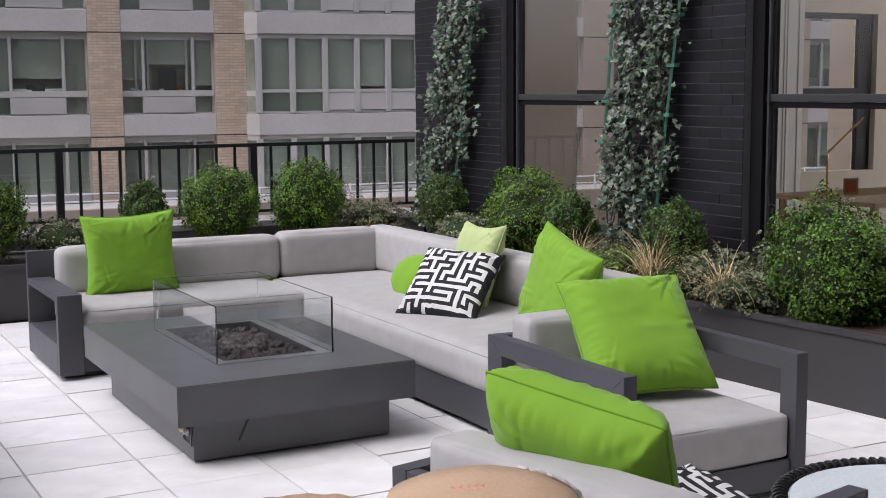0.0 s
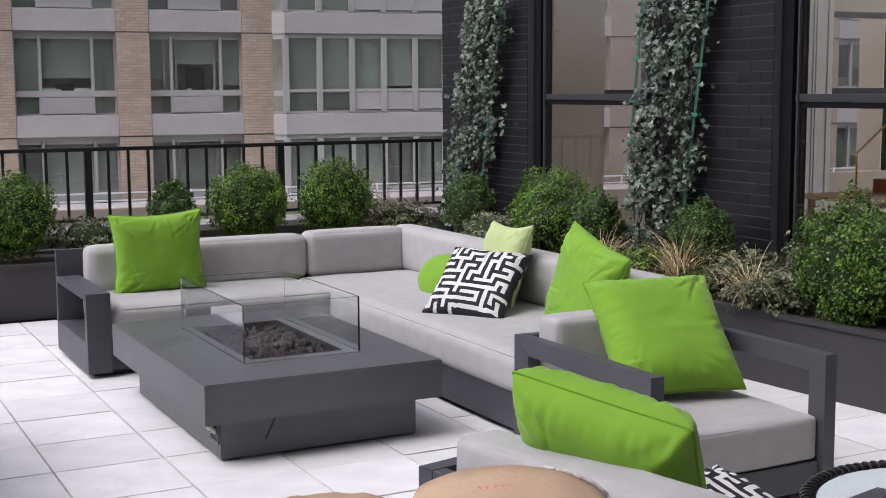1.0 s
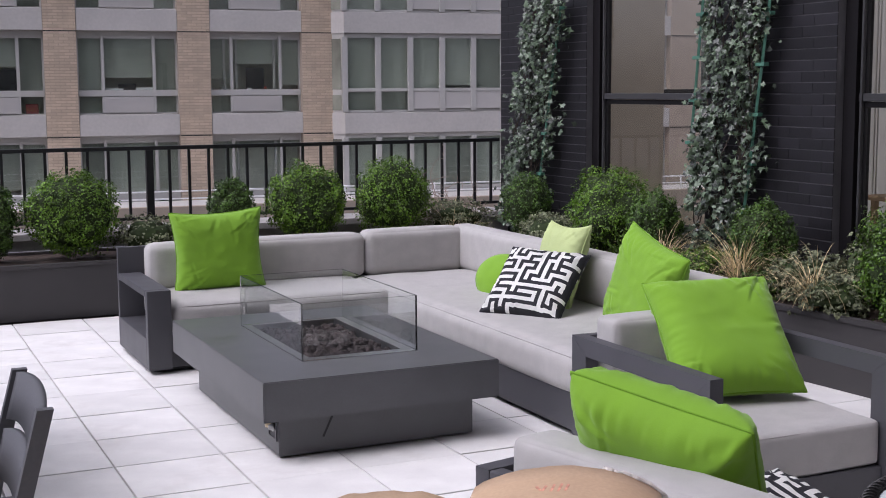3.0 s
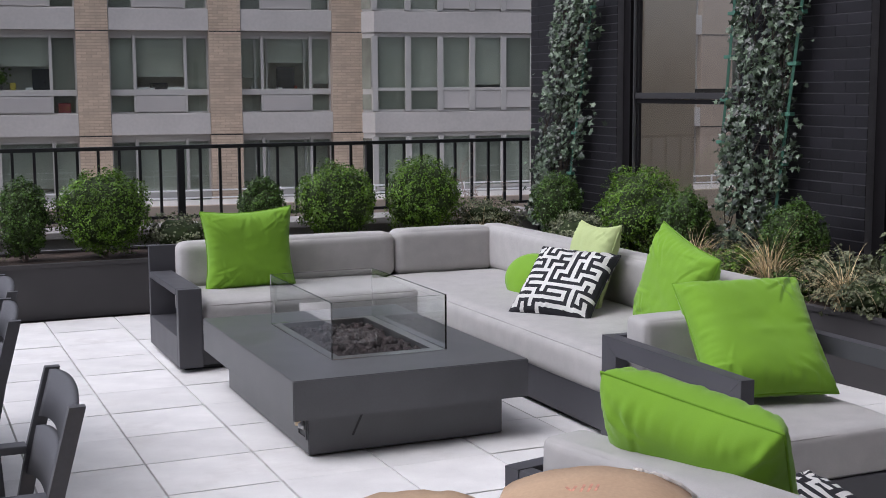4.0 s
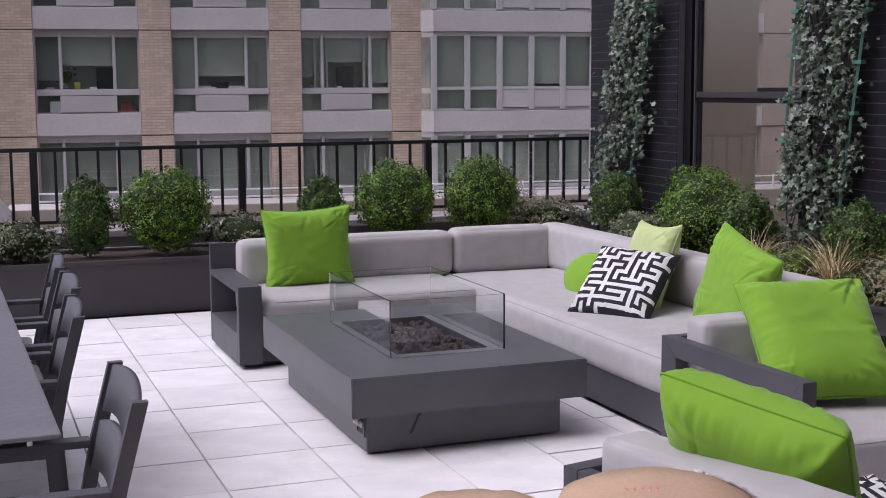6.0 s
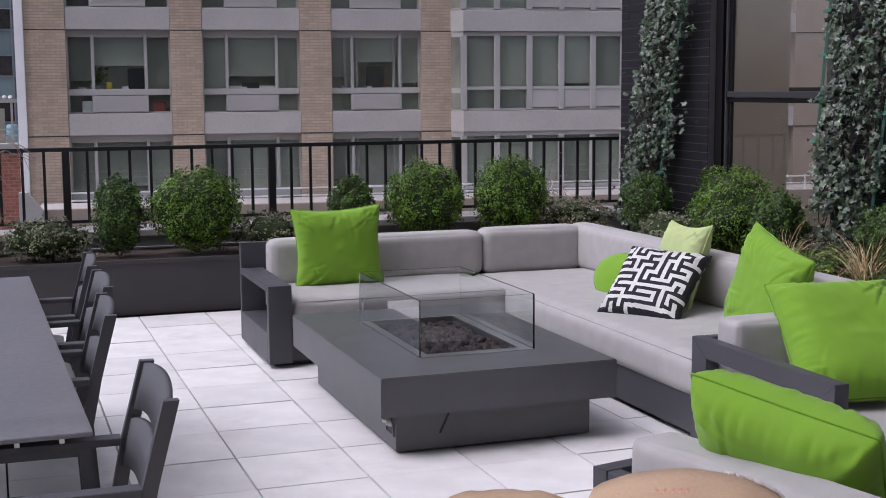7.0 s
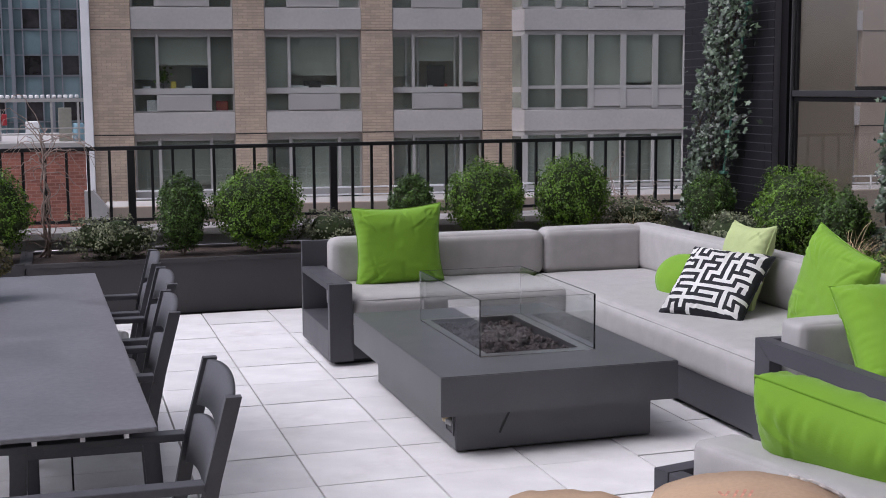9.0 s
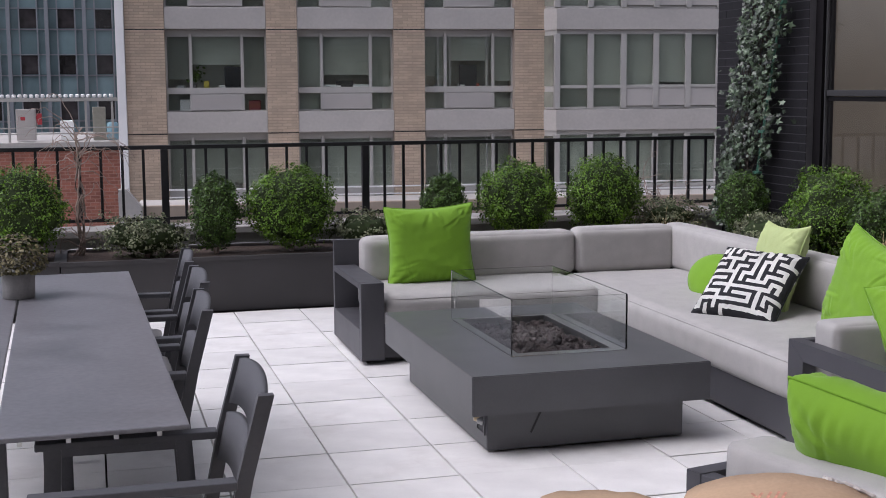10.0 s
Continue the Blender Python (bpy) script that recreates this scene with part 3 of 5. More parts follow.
def pillow(name, w, h, t, m, label, material=None, piping=None, seed=0, face=None, sag=0.075, n=64, full=4.2):
    """A stuffed throw pillow in its own x-z plane, thick along y, with drawn-out corners and creases."""
    material, piping = material or M_GREEN, piping or M_GREENP
    p = thing(name, label, "pillow", m, group="throw pillows")
    bm = bmesh.new()
    off = Vector((seed * 5.3, seed * 2.9, seed))

    rng = random.Random(seed * 7 + 1)
    folds = []
    for k in range(16):
        # short creases that start at the seam or a corner and run inwards
        if k < 9:
            su, sv = rng.choice((-1, 1)), rng.choice((-1, 1))
            a = math.atan2(-sv, -su) + rng.uniform(-0.75, 0.75)
            p0 = (su * rng.uniform(0.80, 0.95), sv * rng.uniform(0.80, 0.95))
        else:
            e = rng.uniform(-0.8, 0.8)
            p0, a = rng.choice((((-0.93, e), 0.0), ((0.93, e), math.pi), ((e, -0.93), math.pi / 2), ((e, 0.93), -math.pi / 2)))
            a += rng.uniform(-0.5, 0.5)
        folds.append((p0[0], p0[1], math.cos(a), math.sin(a), rng.uniform(0.25, 0.85), rng.uniform(0.004, 0.010), rng.uniform(0.030, 0.055), rng.uniform(-0.35, 0.35)))

    def fold(u, v):
        out = 0.0
        for fu, fv, cx, cz, ln, dp, wd, bend in folds:
            s = (u - fu) * cx + (v - fv) * cz
            if -0.05 < s < ln:
                d = -(u - fu) * cz + (v - fv) * cx - bend * s * s
                f = math.sin(math.pi * min(1, max(0, (s + 0.05) / (ln + 0.05)))) ** 0.6
                out += dp * f * (0.8 * math.exp(-((d - wd) / wd) ** 2) - math.exp(-(d / wd) ** 2))
        return out

    def at(u, v, side):
        x = u * (1 - sag * (1 - v * v) * abs(u) ** 2)
        z = v * (1 - sag * (1 - u * u) * abs(v) ** 2)
        corner = 1 - 0.010 * abs(u * v) ** 9
        x, z = x * corner, z * corner
        th = (max(0.0, 1 - abs(u) ** full) * max(0.0, 1 - abs(v) ** full)) ** 0.55
        q = Vector((x * w / 2, 0, z * h / 2))
        edge = 1 - max(abs(u), abs(v))
        soft = min(1, edge * 5)
        crease = 0.008 * noise.noise(q * 6 + off) * soft + 0.003 * noise.noise(q * 19 + off) * soft
        # puckers that run in from the seam
        crease += 0.011 * noise.noise(Vector((q.x * 42, q.z * 5, side * 3)) + off) * max(0, 1 - (1 - abs(v)) * 2.6) * min(1, edge * 14)
        crease += 0.011 * noise.noise(Vector((q.z * 42, q.x * 5, side * 7)) + off) * max(0, 1 - (1 - abs(u)) * 2.6) * min(1, edge * 14)
        # folds drawn towards the corners
        crease += 0.012 * math.sin((abs(u) - abs(v)) * 17 + seed) * max(0, abs(u * v) - 0.25) * min(1, edge * 8)
        crease += fold(u * side, v) * min(1, edge * 10)
        # long soft drapes across the face
        crease += 0.004 * (1 - abs(noise.noise(Vector((q.x * 4, q.z * 11, seed * 2.1)))) * 3) * soft * max(0, 0.8 - abs(u)) * (1 if v < 0.2 else 0.4)
        return Vector((q.x, side * (t / 2 * th + crease * (1 if th > 0.02 else 0)), q.z))

    front = [[bm.verts.new(at(2 * i / n - 1, 2 * j / n - 1, -1)) for j in range(n + 1)] for i in range(n + 1)]
    back = [[front[i][j] if i in (0, n) or j in (0, n) else bm.verts.new(at(2 * i / n - 1, 2 * j / n - 1, 1)) for j in range(n + 1)] for i in range(n + 1)]
    for i in range(n):
        for j in range(n):
            f = bm.faces.new((front[i][j], front[i + 1][j], front[i + 1][j + 1], front[i][j + 1]))
            if face:
                f.material_index = face(i, j)
            g = bm.faces.new((back[i][j], back[i][j + 1], back[i + 1][j + 1], back[i + 1][j]))
            if face:
                g.material_index = face(n - 1 - i, j)
    ring_pts = [front[i][0].co.copy() for i in range(n)] + [front[n][j].co.copy() for j in range(n)] + [front[i][n].co.copy() for i in range(n, 0, -1)] + [front[0][j].co.copy() for j in range(n, 0, -1)]
    part("cover", bm, material, p, smooth=True)
    if piping:
        part("piping", tube(ring_pts, 0.0045, 5, True), piping, p, "corded edge", smooth=True)
    return p


def maze_face(cells=9, seed=4, sub=3):
    """White meandering lines on black: a random spanning tree over a grid of cells."""
    rng = random.Random(seed)
    size = cells * 2 + 1
    grid = [[1] * size for _ in range(size)]
    x, y = 0, 0
    stack, seen = [(0, 0)], {(0, 0)}
    grid[1][1] = 0
    while stack:
        x, y = stack[-1]
        opts = [(dx, dy) for dx, dy in ((1, 0), (-1, 0), (0, 1), (0, -1)) if 0 <= x + dx < cells and 0 <= y + dy < cells and (x + dx, y + dy) not in seen]
        if not opts:
            stack.pop()
            continue
        dx, dy = rng.choice(opts)
        grid[2 * x + 1 + dx][2 * y + 1 + dy] = 0
        grid[2 * x + 1 + 2 * dx][2 * y + 1 + 2 * dy] = 0
        seen.add((x + dx, y + dy))
        stack.append((x + dx, y + dy))
    return (size - 2) * sub, lambda i, j: 1 - grid[min(i // sub + 1, size - 2)][min(j // sub + 1, size - 2)]


pillow("throw_pillow", 0.60, 0.54, 0.19, pose(2.128, 8.120, 0.660, -3, -2.1, -4.6), "large lime green pillow leaning on the sofa back", seed=1, sag=0.11)
pillow("throw_pillow", 0.52, 0.52, 0.15, pose(3.806, 6.627, 0.648, -18.3, -2.1, -92.7), "pale lime green pillow behind the patterned one", M_PALE, M_PALE, seed=2, sag=0.13)
pillow("throw_pillow", 0.58, 0.57, 0.20, pose(3.803, 5.710, 0.625, -9.7, 15.1, -91.9), "lime green pillow leaning on the sofa back", seed=4)
nm, fm = maze_face(11, sub=4)
pillow("patterned_pillow", 0.51, 0.51, 0.16, pose(3.523, 6.410, 0.580, -48.4, 2.4, -56.6), "black and white maze-patterned woven pillow", [M_WHITEC, M_BLACKC], M_BLACKC, 5, fm, n=nm)
pillow("throw_pillow", 0.60, 0.61, 0.23, pose(3.432, 4.539, 0.606, -43, -0.7, -11.8), "large lime green pillow in the lounge chair", seed=6)
pillow("throw_pillow", 0.55, 0.50, 0.24, pose(2.035, 2.915, 0.664, 36.3, 9.6, -61.1), "large lime green pillow leaning in the lounge chair", seed=7, sag=0.02, full=5.0)
pillow("patterned_pillow", 0.46, 0.44, 0.15, pose(2.40, 2.86, 0.43, -72, 0, 16), "black and white maze-patterned pillow lying in the chair", [M_WHITEC, M_BLACKC], M_BLACKC, 8, fm, n=nm)
slump = thing("round_pillow", "rounded lime green pillow slumped behind the patterned one", "pillow", pose(3.69, 7.10, 0.500, -30, 14, -66), group="throw pillows")
bm = bmesh.new()
bmesh.ops.create_uvsphere(bm, u_segments=36, v_segments=18, radius=1.0)
for v in bm.verts:
    v.co = Vector((v.co.x * 0.220, v.co.y * 0.080 * (1 + 0.15 * noise.noise(v.co * 3)), v.co.z * 0.165))
part("cover", bm, M_GREEN, slump, smooth=True)
part("piping", tube([(0.222 * math.cos(a * math.pi / 24), 0, 0.167 * math.sin(a * math.pi / 24)) for a in range(48)], 0.0045, 5, True), M_GREENP, slump, "corded edge", smooth=True)


# ---------------------------------------------------------------- fire table
def fire_table():
    f = thing("fire_table", "charcoal concrete gas fire table with glass guard and lava rocks", "fire table")
    part("top_slab", ring(1.621, 2.806, 5.464, 7.242, 1.925, 2.532, 5.822, 6.897, 0.204, 0.390, 0.004), M_SLAB, f)
    part("base", ring(1.720, 2.712, 5.565, 7.060, 1.90, 2.56, 5.80, 6.92, 0.012, 0.203, 0.004), M_SLAB, f)
    part("burner_frame", ring(1.927, 2.530, 5.824, 6.895, 1.984, 2.470, 5.900, 6.870, 0.330, 0.392, 0.002), M_STEEL, f, "brushed steel burner surround")
    part("burner_tray", box(1.93, 2.53, 5.83, 6.89, 0.29, 0.315, 0), M_BLACK, f)
    part("foot", box(1.80, 1.92, 5.62, 5.74, 0.0, 0.012, 0), M_BLACK, f)
    part("foot", box(2.52, 2.64, 5.62, 5.74, 0.0, 0.012, 0), M_BLACK, f)
    part("foot", box(1.80, 1.92, 6.90, 7.02, 0.0, 0.012, 0), M_BLACK, f)
    part("foot", box(2.52, 2.64, 6.90, 7.02, 0.0, 0.012, 0), M_BLACK, f)
    # control recess with two valves on the long side near the corner
    v = part("valve_plate", ring(0.0, 0.125, 0.0, 0.118, 0.012, 0.113, 0.010, 0.106, 0.0, 0.007, 0.001), M_SLAB, f, "raised valve surround", m=Matrix(((0, 0, -1, 1.7195), (1, 0, 0, 5.585), (0, 1, 0, 0.080), (0, 0, 0, 1))))
    # flat black plate on the face stands in for the shade of the recess
    part("valve_backing", box(1.7170, 1.7192, 5.598, 5.697, 0.091, 0.185, 0), M_BLACK, f, "flat black plate for the recess shade")
    brass = mat("valve_brass", (0.62, 0.50, 0.33), 0.35, 1.0, bump=0.05)
    for y, m in ((5.622, M_STEEL), (5.676, brass)):
        part("valve_knob", lathe([(0.021, 0), (0.021, 0.010), (0.015, 0.014), (0.012, 0.026)], 16), m, f, "metal valve knob", smooth=True, m=pose(1.7165, y, 0.142, 0, -90))
    part("vent_slit", box(-0.005, 0.005, 0, 0.003, -0.062, 0.062, 0), M_BLACK, f, "dark slanted vent slit", m=pose(1.962, 5.562, 0.140, 0, 26))
    zt, g = 0.672, 0.007
    for x in (1.926, 2.524):
        part("glass_panel", box(x, x + g, 5.832, 6.887, 0.393, zt, 0.0015, seg=1), M_FIREGLASS, f, "clear tempered glass panel").visible_shadow = False
    for y in (5.823, 6.889):
        part("glass_panel", box(1.926, 2.531, y, y + g, 0.393, zt, 0.0015, seg=1), M_FIREGLASS, f, "clear tempered glass panel").visible_shadow = False
    rng = random.Random(5)
    kinds = []
    for k in range(7):
        bm = bmesh.new()
        bmesh.ops.create_icosphere(bm, subdivisions=2, radius=1.0)
        for q in bm.verts:
            q.co *= 1 + 0.55 * noise.noise(q.co * 1.3 + Vector((k * 7, 0, 0))) + 0.22 * noise.noise(q.co * 3.4 + Vector((0, k * 5, 0)))
        kinds.append(mesh_of(bm, "lava_rock", M_ROCK))
    for k in range(300):
        s = rng.uniform(0.014, 0.027)
        x, y = rng.uniform(2.00, 2.455), rng.uniform(5.94, 6.83)
        lift = rng.uniform(0.010, 0.046) if k > 150 else 0
        o = part("lava_rock", rng.choice(kinds), None, f, m=pose(x, y, 0.330 + lift, rng.uniform(0, 360), rng.uniform(0, 360), rng.uniform(0, 360)) @ Matrix.Diagonal((s, s, s * 0.85, 1)))
    rest = bmesh.new()
    for k in range(320):
        s = rng.uniform(0.012, 0.024)
        shape = rng.choice(kinds).copy()
        shape.transform(pose(rng.uniform(1.995, 2.46), rng.uniform(5.915, 6.86), 0.326 + rng.uniform(0, 0.036), rng.uniform(0, 360), rng.uniform(0, 360), rng.uniform(0, 360)) @ Matrix.Diagonal((s, s, s, 1)))
        rest.from_mesh(shape)
        bpy.data.meshes.remove(shape)
    tagged(part("small_lava_rock", rest, M_ROCK, f), kind="stuff")
    return f


fire_table()


# ---------------------------------------------------------------- dining
def dining_table():
    t = thing("dining_table", "long dark slate-topped outdoor dining table, split down its length", "table", pose(0.203, 5.3, 0, 0, 0, 1.2) @ pose(-0.203, -5.3, 0))
    for x0, x1 in ((-0.325, 0.205), (-0.865, -0.335)):
        part("tabletop", box(x0, x1, 3.655, 6.93, 0.725, 0.74, 0.006), M_TTOP, t)
    for x0, x1 in ((-0.36, 0.14), (-0.83, -0.40)):
        part("apron", box(x0, x1, 3.95, 3.985, 0.660, 0.722, 0.004), M_CHAIR, t)
        part("apron", box(x0, x1, 6.84, 6.875, 0.660, 0.722, 0.004), M_CHAIR, t)
        part("side_rail", box(x1 - 0.035, x1, 3.986, 6.839, 0.660, 0.722, 0.004), M_CHAIR, t)
    for x, y in ((-0.36, 3.95), (-0.83, 3.95), (-0.24, 5.58), (-0.17, 5.44), (-0.83, 5.5), (-0.36, 6.81), (-0.83, 6.81)):
        part("leg", box(x, x + 0.05, y, y + 0.05, 0.0, 0.659, 0.004), M_CHAIR, t)
    part("inner_apron", box(-0.30, 0.08, 5.50, 5.53, 0.660, 0.722, 0.004), M_CHAIR, t)
    for x in (-0.62, -0.44, -0.26, -0.13, 0.0, 0.12):
        part("clip", box(x - 0.007, x + 0.007, 3.668, 3.690, 0.710, 0.7245, 0.001), M_WHITEW, t, "small white spacer under the top")
    return t


dining_table()


def dining_chair():
    """A stacking armchair that faces -x, its seat centred on the origin."""
    c = thing("dining_chair", "charcoal metal outdoor dining armchair with slatted back", "chair", group="chairs along the dining table")
    hw = 0.285
    for s in (-1, 1):
        y = s * (hw - 0.018)
        # rear post: straight leg, then raked back
        bm = bmesh.new()
        pts = [(0.26, 0.0), (0.235, 0.42), (0.285, 0.66), (0.345, 0.885)]
        prev = None
        for x, z in pts:
            rg = [bm.verts.new((x + a * 0.021, y + b * 0.016, z)) for a, b in ((-1, -1), (1, -1), (1, 1), (-1, 1))]
            if prev:
                for k in range(4):
                    bm.faces.new((prev[k], prev[(k + 1) % 4], rg[(k + 1) % 4], rg[k]))
            else:
                bm.faces.new(rg[::-1])
            prev = rg
        bm.faces.new(prev)
        part("rear_leg", bm, M_CHAIR, c)
        bm = bmesh.new()
        prev = None
        for x, z in ((-0.25, 0.0), (-0.215, 0.635)):
            rg = [bm.verts.new((x + a * 0.02, y + b * 0.016, z)) for a, b in ((-1, -1), (1, -1), (1, 1), (-1, 1))]
            if prev:
                for k in range(4):
                    bm.faces.new((prev[k], prev[(k + 1) % 4], rg[(k + 1) % 4], rg[k]))
            else:
                bm.faces.new(rg[::-1])
            prev = rg
        bm.faces.new(prev)
        part("front_leg", bm, M_CHAIR, c)
        part("armrest", box(-0.27, 0.262, y - 0.030, y + 0.030, 0.636, 0.660, 0.005), M_CHAIR, c)
        part("side_rail", box(-0.205, 0.215, y - 0.014, y + 0.014, 0.375, 0.415, 0.003), M_CHAIR, c)
    part("seat", box(-0.24, 0.225, -hw + 0.036, hw - 0.036, 0.415, 0.440, 0.008), M_SLING, c)
    part("seat_pad", soft_box(0.44, 0.46, 0.04, 0.018, 0.004, 8, 3), M_SEATP, c, "thin pale seat pad", smooth=True, m=pose(-0.01, 0, 0.462))

    def slat(z0, z1, name):
        bm = bmesh.new()
        n, cols = 14, []
        for k in range(n + 1):
            u = 2 * k / n - 1
            y = u * (hw - 0.036)
            bow = 0.020 * (1 - u * u)
            col = []
            for z in (z0, z1):
                x = 0.285 + (z - 0.66) * 0.267 if z > 0.66 else 0.235 + (z - 0.42) * 0.208
                top = (0.018 if z > 0.8 else 0.030) * (1 - u * u)
                col += [(x + bow - 0.009, y, z + top), (x + bow + 0.009, y, z + top)]
            cols.append([bm.verts.new(q) for q in col])
        for a, b in zip(cols, cols[1:]):
            for i, j in ((0, 1), (1, 3), (3, 2), (2, 0)):
                bm.faces.new((a[i], b[i], b[j], a[j]))
        bm.faces.new((cols[0][0], cols[0][1], cols[0][3], cols[0][2]))
        bm.faces.new((cols[-1][2], cols[-1][3], cols[-1][1], cols[-1][0]))
        part(name, bm, M_SLING, c, smooth=True)

    slat(0.742, 0.880, "upper_back")
    slat(0.572, 0.716, "lower_back")
    return c


first = dining_chair()
first.matrix_basis = pose(0.0725, 3.6185, 0)
for y, x, turn in ((5.00, 0.049, -1.4), (5.694, 0.094, 0.5), (6.39, 0.093, -2.5)):
    copy_thing(first, pose(x, y, 0, 0, 0, turn))


# ---------------------------------------------------------------- plants
LEAF_OVAL = [(0, 0, 0), (0.32, 0.30, 0.06), (0.30, 0.72, 0.05), (0, 1, -0.05), (-0.30, 0.72, 0.05), (-0.32, 0.30, 0.06)]
LEAF_IVY = [(0, 0, 0), (0.36, -0.14, 0), (0.30, 0.16, 0.05), (0.62, 0.40, -0.03), (0.22, 0.52, 0.05), (0, 1.12, -0.08), (-0.22, 0.52, 0.05), (-0.62, 0.40, -0.03), (-0.30, 0.16, 0.05), (-0.36, -0.14, 0)]


def leaves(spots, outline, size, rng):
    """Many small leaves as one mesh: each spot is a place, the way the leaf's face looks, and a scale."""
    verts, faces = [], []
    k = len(outline)
    for p, nrm, s in spots:
        nrm = Vector(nrm).normalized()
        a = nrm.orthogonal().normalized()
        b = nrm.cross(a)
        t = rng.uniform(0, 2 * math.pi)
        u, v = a * math.cos(t) + b * math.sin(t), b * math.cos(t) - a * math.sin(t)
        base = len(verts)
        verts.extend([p + (u * x + v * (y - 0.4) + nrm * z) * size * s for x, y, z in outline])
        faces.append(tuple(range(base, base + k)))
    me = bpy.data.meshes.new("leaves")
    me.from_pydata(verts, [], faces)
    return me


def bush(name, x, y, z0, w, d, h, label, material, seed, count=7600, leaf=0.0175, core=0.80, lump=0.17, category="shrub", spiky=0.38):
    """A clipped shrub: stems, a dark core coloured as inner shade, and a shell of small leaves with an uneven outline.
    """
    rng = random.Random(seed)
    b = thing(name, label, category, pose(x, y, z0))
    off = Vector((seed * 3.7, seed * 1.3, seed * 0.7))

    def radius(dirv):
        return 1 + lump * noise.noise(dirv * 2.2 + off) + 0.5 * lump * noise.noise(dirv * 5.5 + off)

    def place(dirv, r):
        rr = radius(dirv) * r
        return Vector((dirv.x * rr * w / 2, dirv.y * rr * d / 2, h / 2 + dirv.z * rr * h / 2))

    # solid dark core: the shade between the leaves, put into its colour
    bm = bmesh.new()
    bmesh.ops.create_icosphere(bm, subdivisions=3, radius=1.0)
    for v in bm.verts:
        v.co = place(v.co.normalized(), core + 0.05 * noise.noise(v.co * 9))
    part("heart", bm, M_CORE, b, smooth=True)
    bm = bmesh.new()
    for k in range(5):
        a = k * 1.256 + rng.random()
        tube([(0, 0, -0.06), (0.03 * math.cos(a), 0.03 * math.sin(a), 0.05), (w * 0.2 * math.cos(a), d * 0.2 * math.sin(a), h * 0.4)], 0.008, 5, bm=bm, taper=[1, 0.8, 0.5])
    part("stem", bm, M_TWIG, b)
    spots = []
    tufts = []
    for k in range(max(60, count // 22)):
        dv = Vector((rng.gauss(0, 1), rng.gauss(0, 1), rng.gauss(0.1, 1))).normalized()
        tufts.append((dv, 0.93 + 0.11 * rng.random() + (rng.random() ** 5) * spiky * 0.35, rng.uniform(0.7, 1.3)))
    for k in range(count):
        if k % 4:
            tv, tr, ts = tufts[k % len(tufts)]
            dv = (tv + Vector((rng.gauss(0, 0.075), rng.gauss(0, 0.075), rng.gauss(0, 0.075))) * ts).normalized()
            r = tr - 0.10 * rng.random() ** 1.5 - 0.9 * (dv - tv).length ** 2 * 4
            nv = dv * 0.7 + (dv - tv) * 5 + Vector((rng.gauss(0, 0.45), rng.gauss(0, 0.45), rng.gauss(0.35, 0.45)))
        else:
            dv = Vector((rng.gauss(0, 1), rng.gauss(0, 1), rng.gauss(0, 1))).normalized()
            r = 0.96 - 0.16 * rng.random()
            nv = dv + Vector((rng.gauss(0, 0.7), rng.gauss(0, 0.7), rng.gauss(0.2, 0.7)))
        p = place(dv, r)
        p.z = max(p.z, 0.01)
        spots.append((p, nv, rng.uniform(0.65, 1.25)))
    me = leaves(spots, LEAF_OVAL, leaf, rng)
    me.materials.append(material)
    tagged(part("leaves", me, None, b), kind="stuff")
    return b


ROUND = "rounded glossy green boxwood shrub in the planter"
bush("boxwood", -0.50, 10.22, 0.42, 0.66, 0.52, 0.72, ROUND, M_LEAF, 1)
bush("boxwood", 0.93, 10.18, 0.42, 0.40, 0.38, 0.63, "narrow upright dark boxwood shrub in the planter", M_LEAFD, 2, 6300)
bush("boxwood", 1.53, 10.20, 0.42, 0.74, 0.55, 0.67, "broad rounded bright green boxwood shrub in the planter", M_LEAF, 3, 10500)
bush("boxwood", 2.80, 10.22, 0.52, 0.40, 0.36, 0.47, "small round dark boxwood shrub in the planter", M_LEAFD, 4, 4500)
bush("boxwood", 3.44, 10.20, 0.44, 0.70, 0.55, 0.65, ROUND, M_LEAF, 5, 9300)
bush("boxwood", 4.21, 10.20, 0.44, 0.70, 0.55, 0.66, ROUND, M_LEAF, 6, 9300)
bush("boxwood", 5.18, 9.57, 0.44, 0.42, 0.42, 0.56, "small round dark boxwood shrub beside the ivy", M_LEAFD, 7, 5100)
bush("boxwood", 5.25, 8.36, 0.42, 0.60, 0.76, 0.66, "loose bright green boxwood shrub under the window", M_LEAF, 8, 10200, lump=0.3)
bush("boxwood", 5.25, 7.76, 0.42, 0.42, 0.42, 0.55, "small dark boxwood shrub beside the ivy", M_LEAFD, 9, 5100)
bush("boxwood", 5.10, 8.44, 0.38, 0.30, 0.34, 0.26, "low bright green shrub at the planter edge", M_LEAF, 10, 1500)
bush("boxwood", 5.27, 6.58, 0.42, 0.44, 0.46, 0.56, "round dark boxwood shrub before the brick pier", M_LEAFD, 11, 6300)
bush("boxwood", 5.27, 5.20, 0.36, 0.62, 0.84, 0.70, "large loose bright green boxwood shrub in the planter", M_LEAFM, 12, 15500, leaf=0.0185, lump=0.30, spiky=0.55)
LOW = "low grey-green ground-cover shrub in the planter"
bush("ground_cover", 0.40, 10.14, 0.39, 0.72, 0.40, 0.34, LOW, M_LEAFG, 20, 2600, 0.022, 0.7, 0.4, spiky=0.9)
bush("ground_cover", 2.12, 10.14, 0.39, 0.55, 0.40, 0.33, LOW, M_LEAFG, 21, 2000, 0.022, 0.7, 0.4, spiky=0.9)
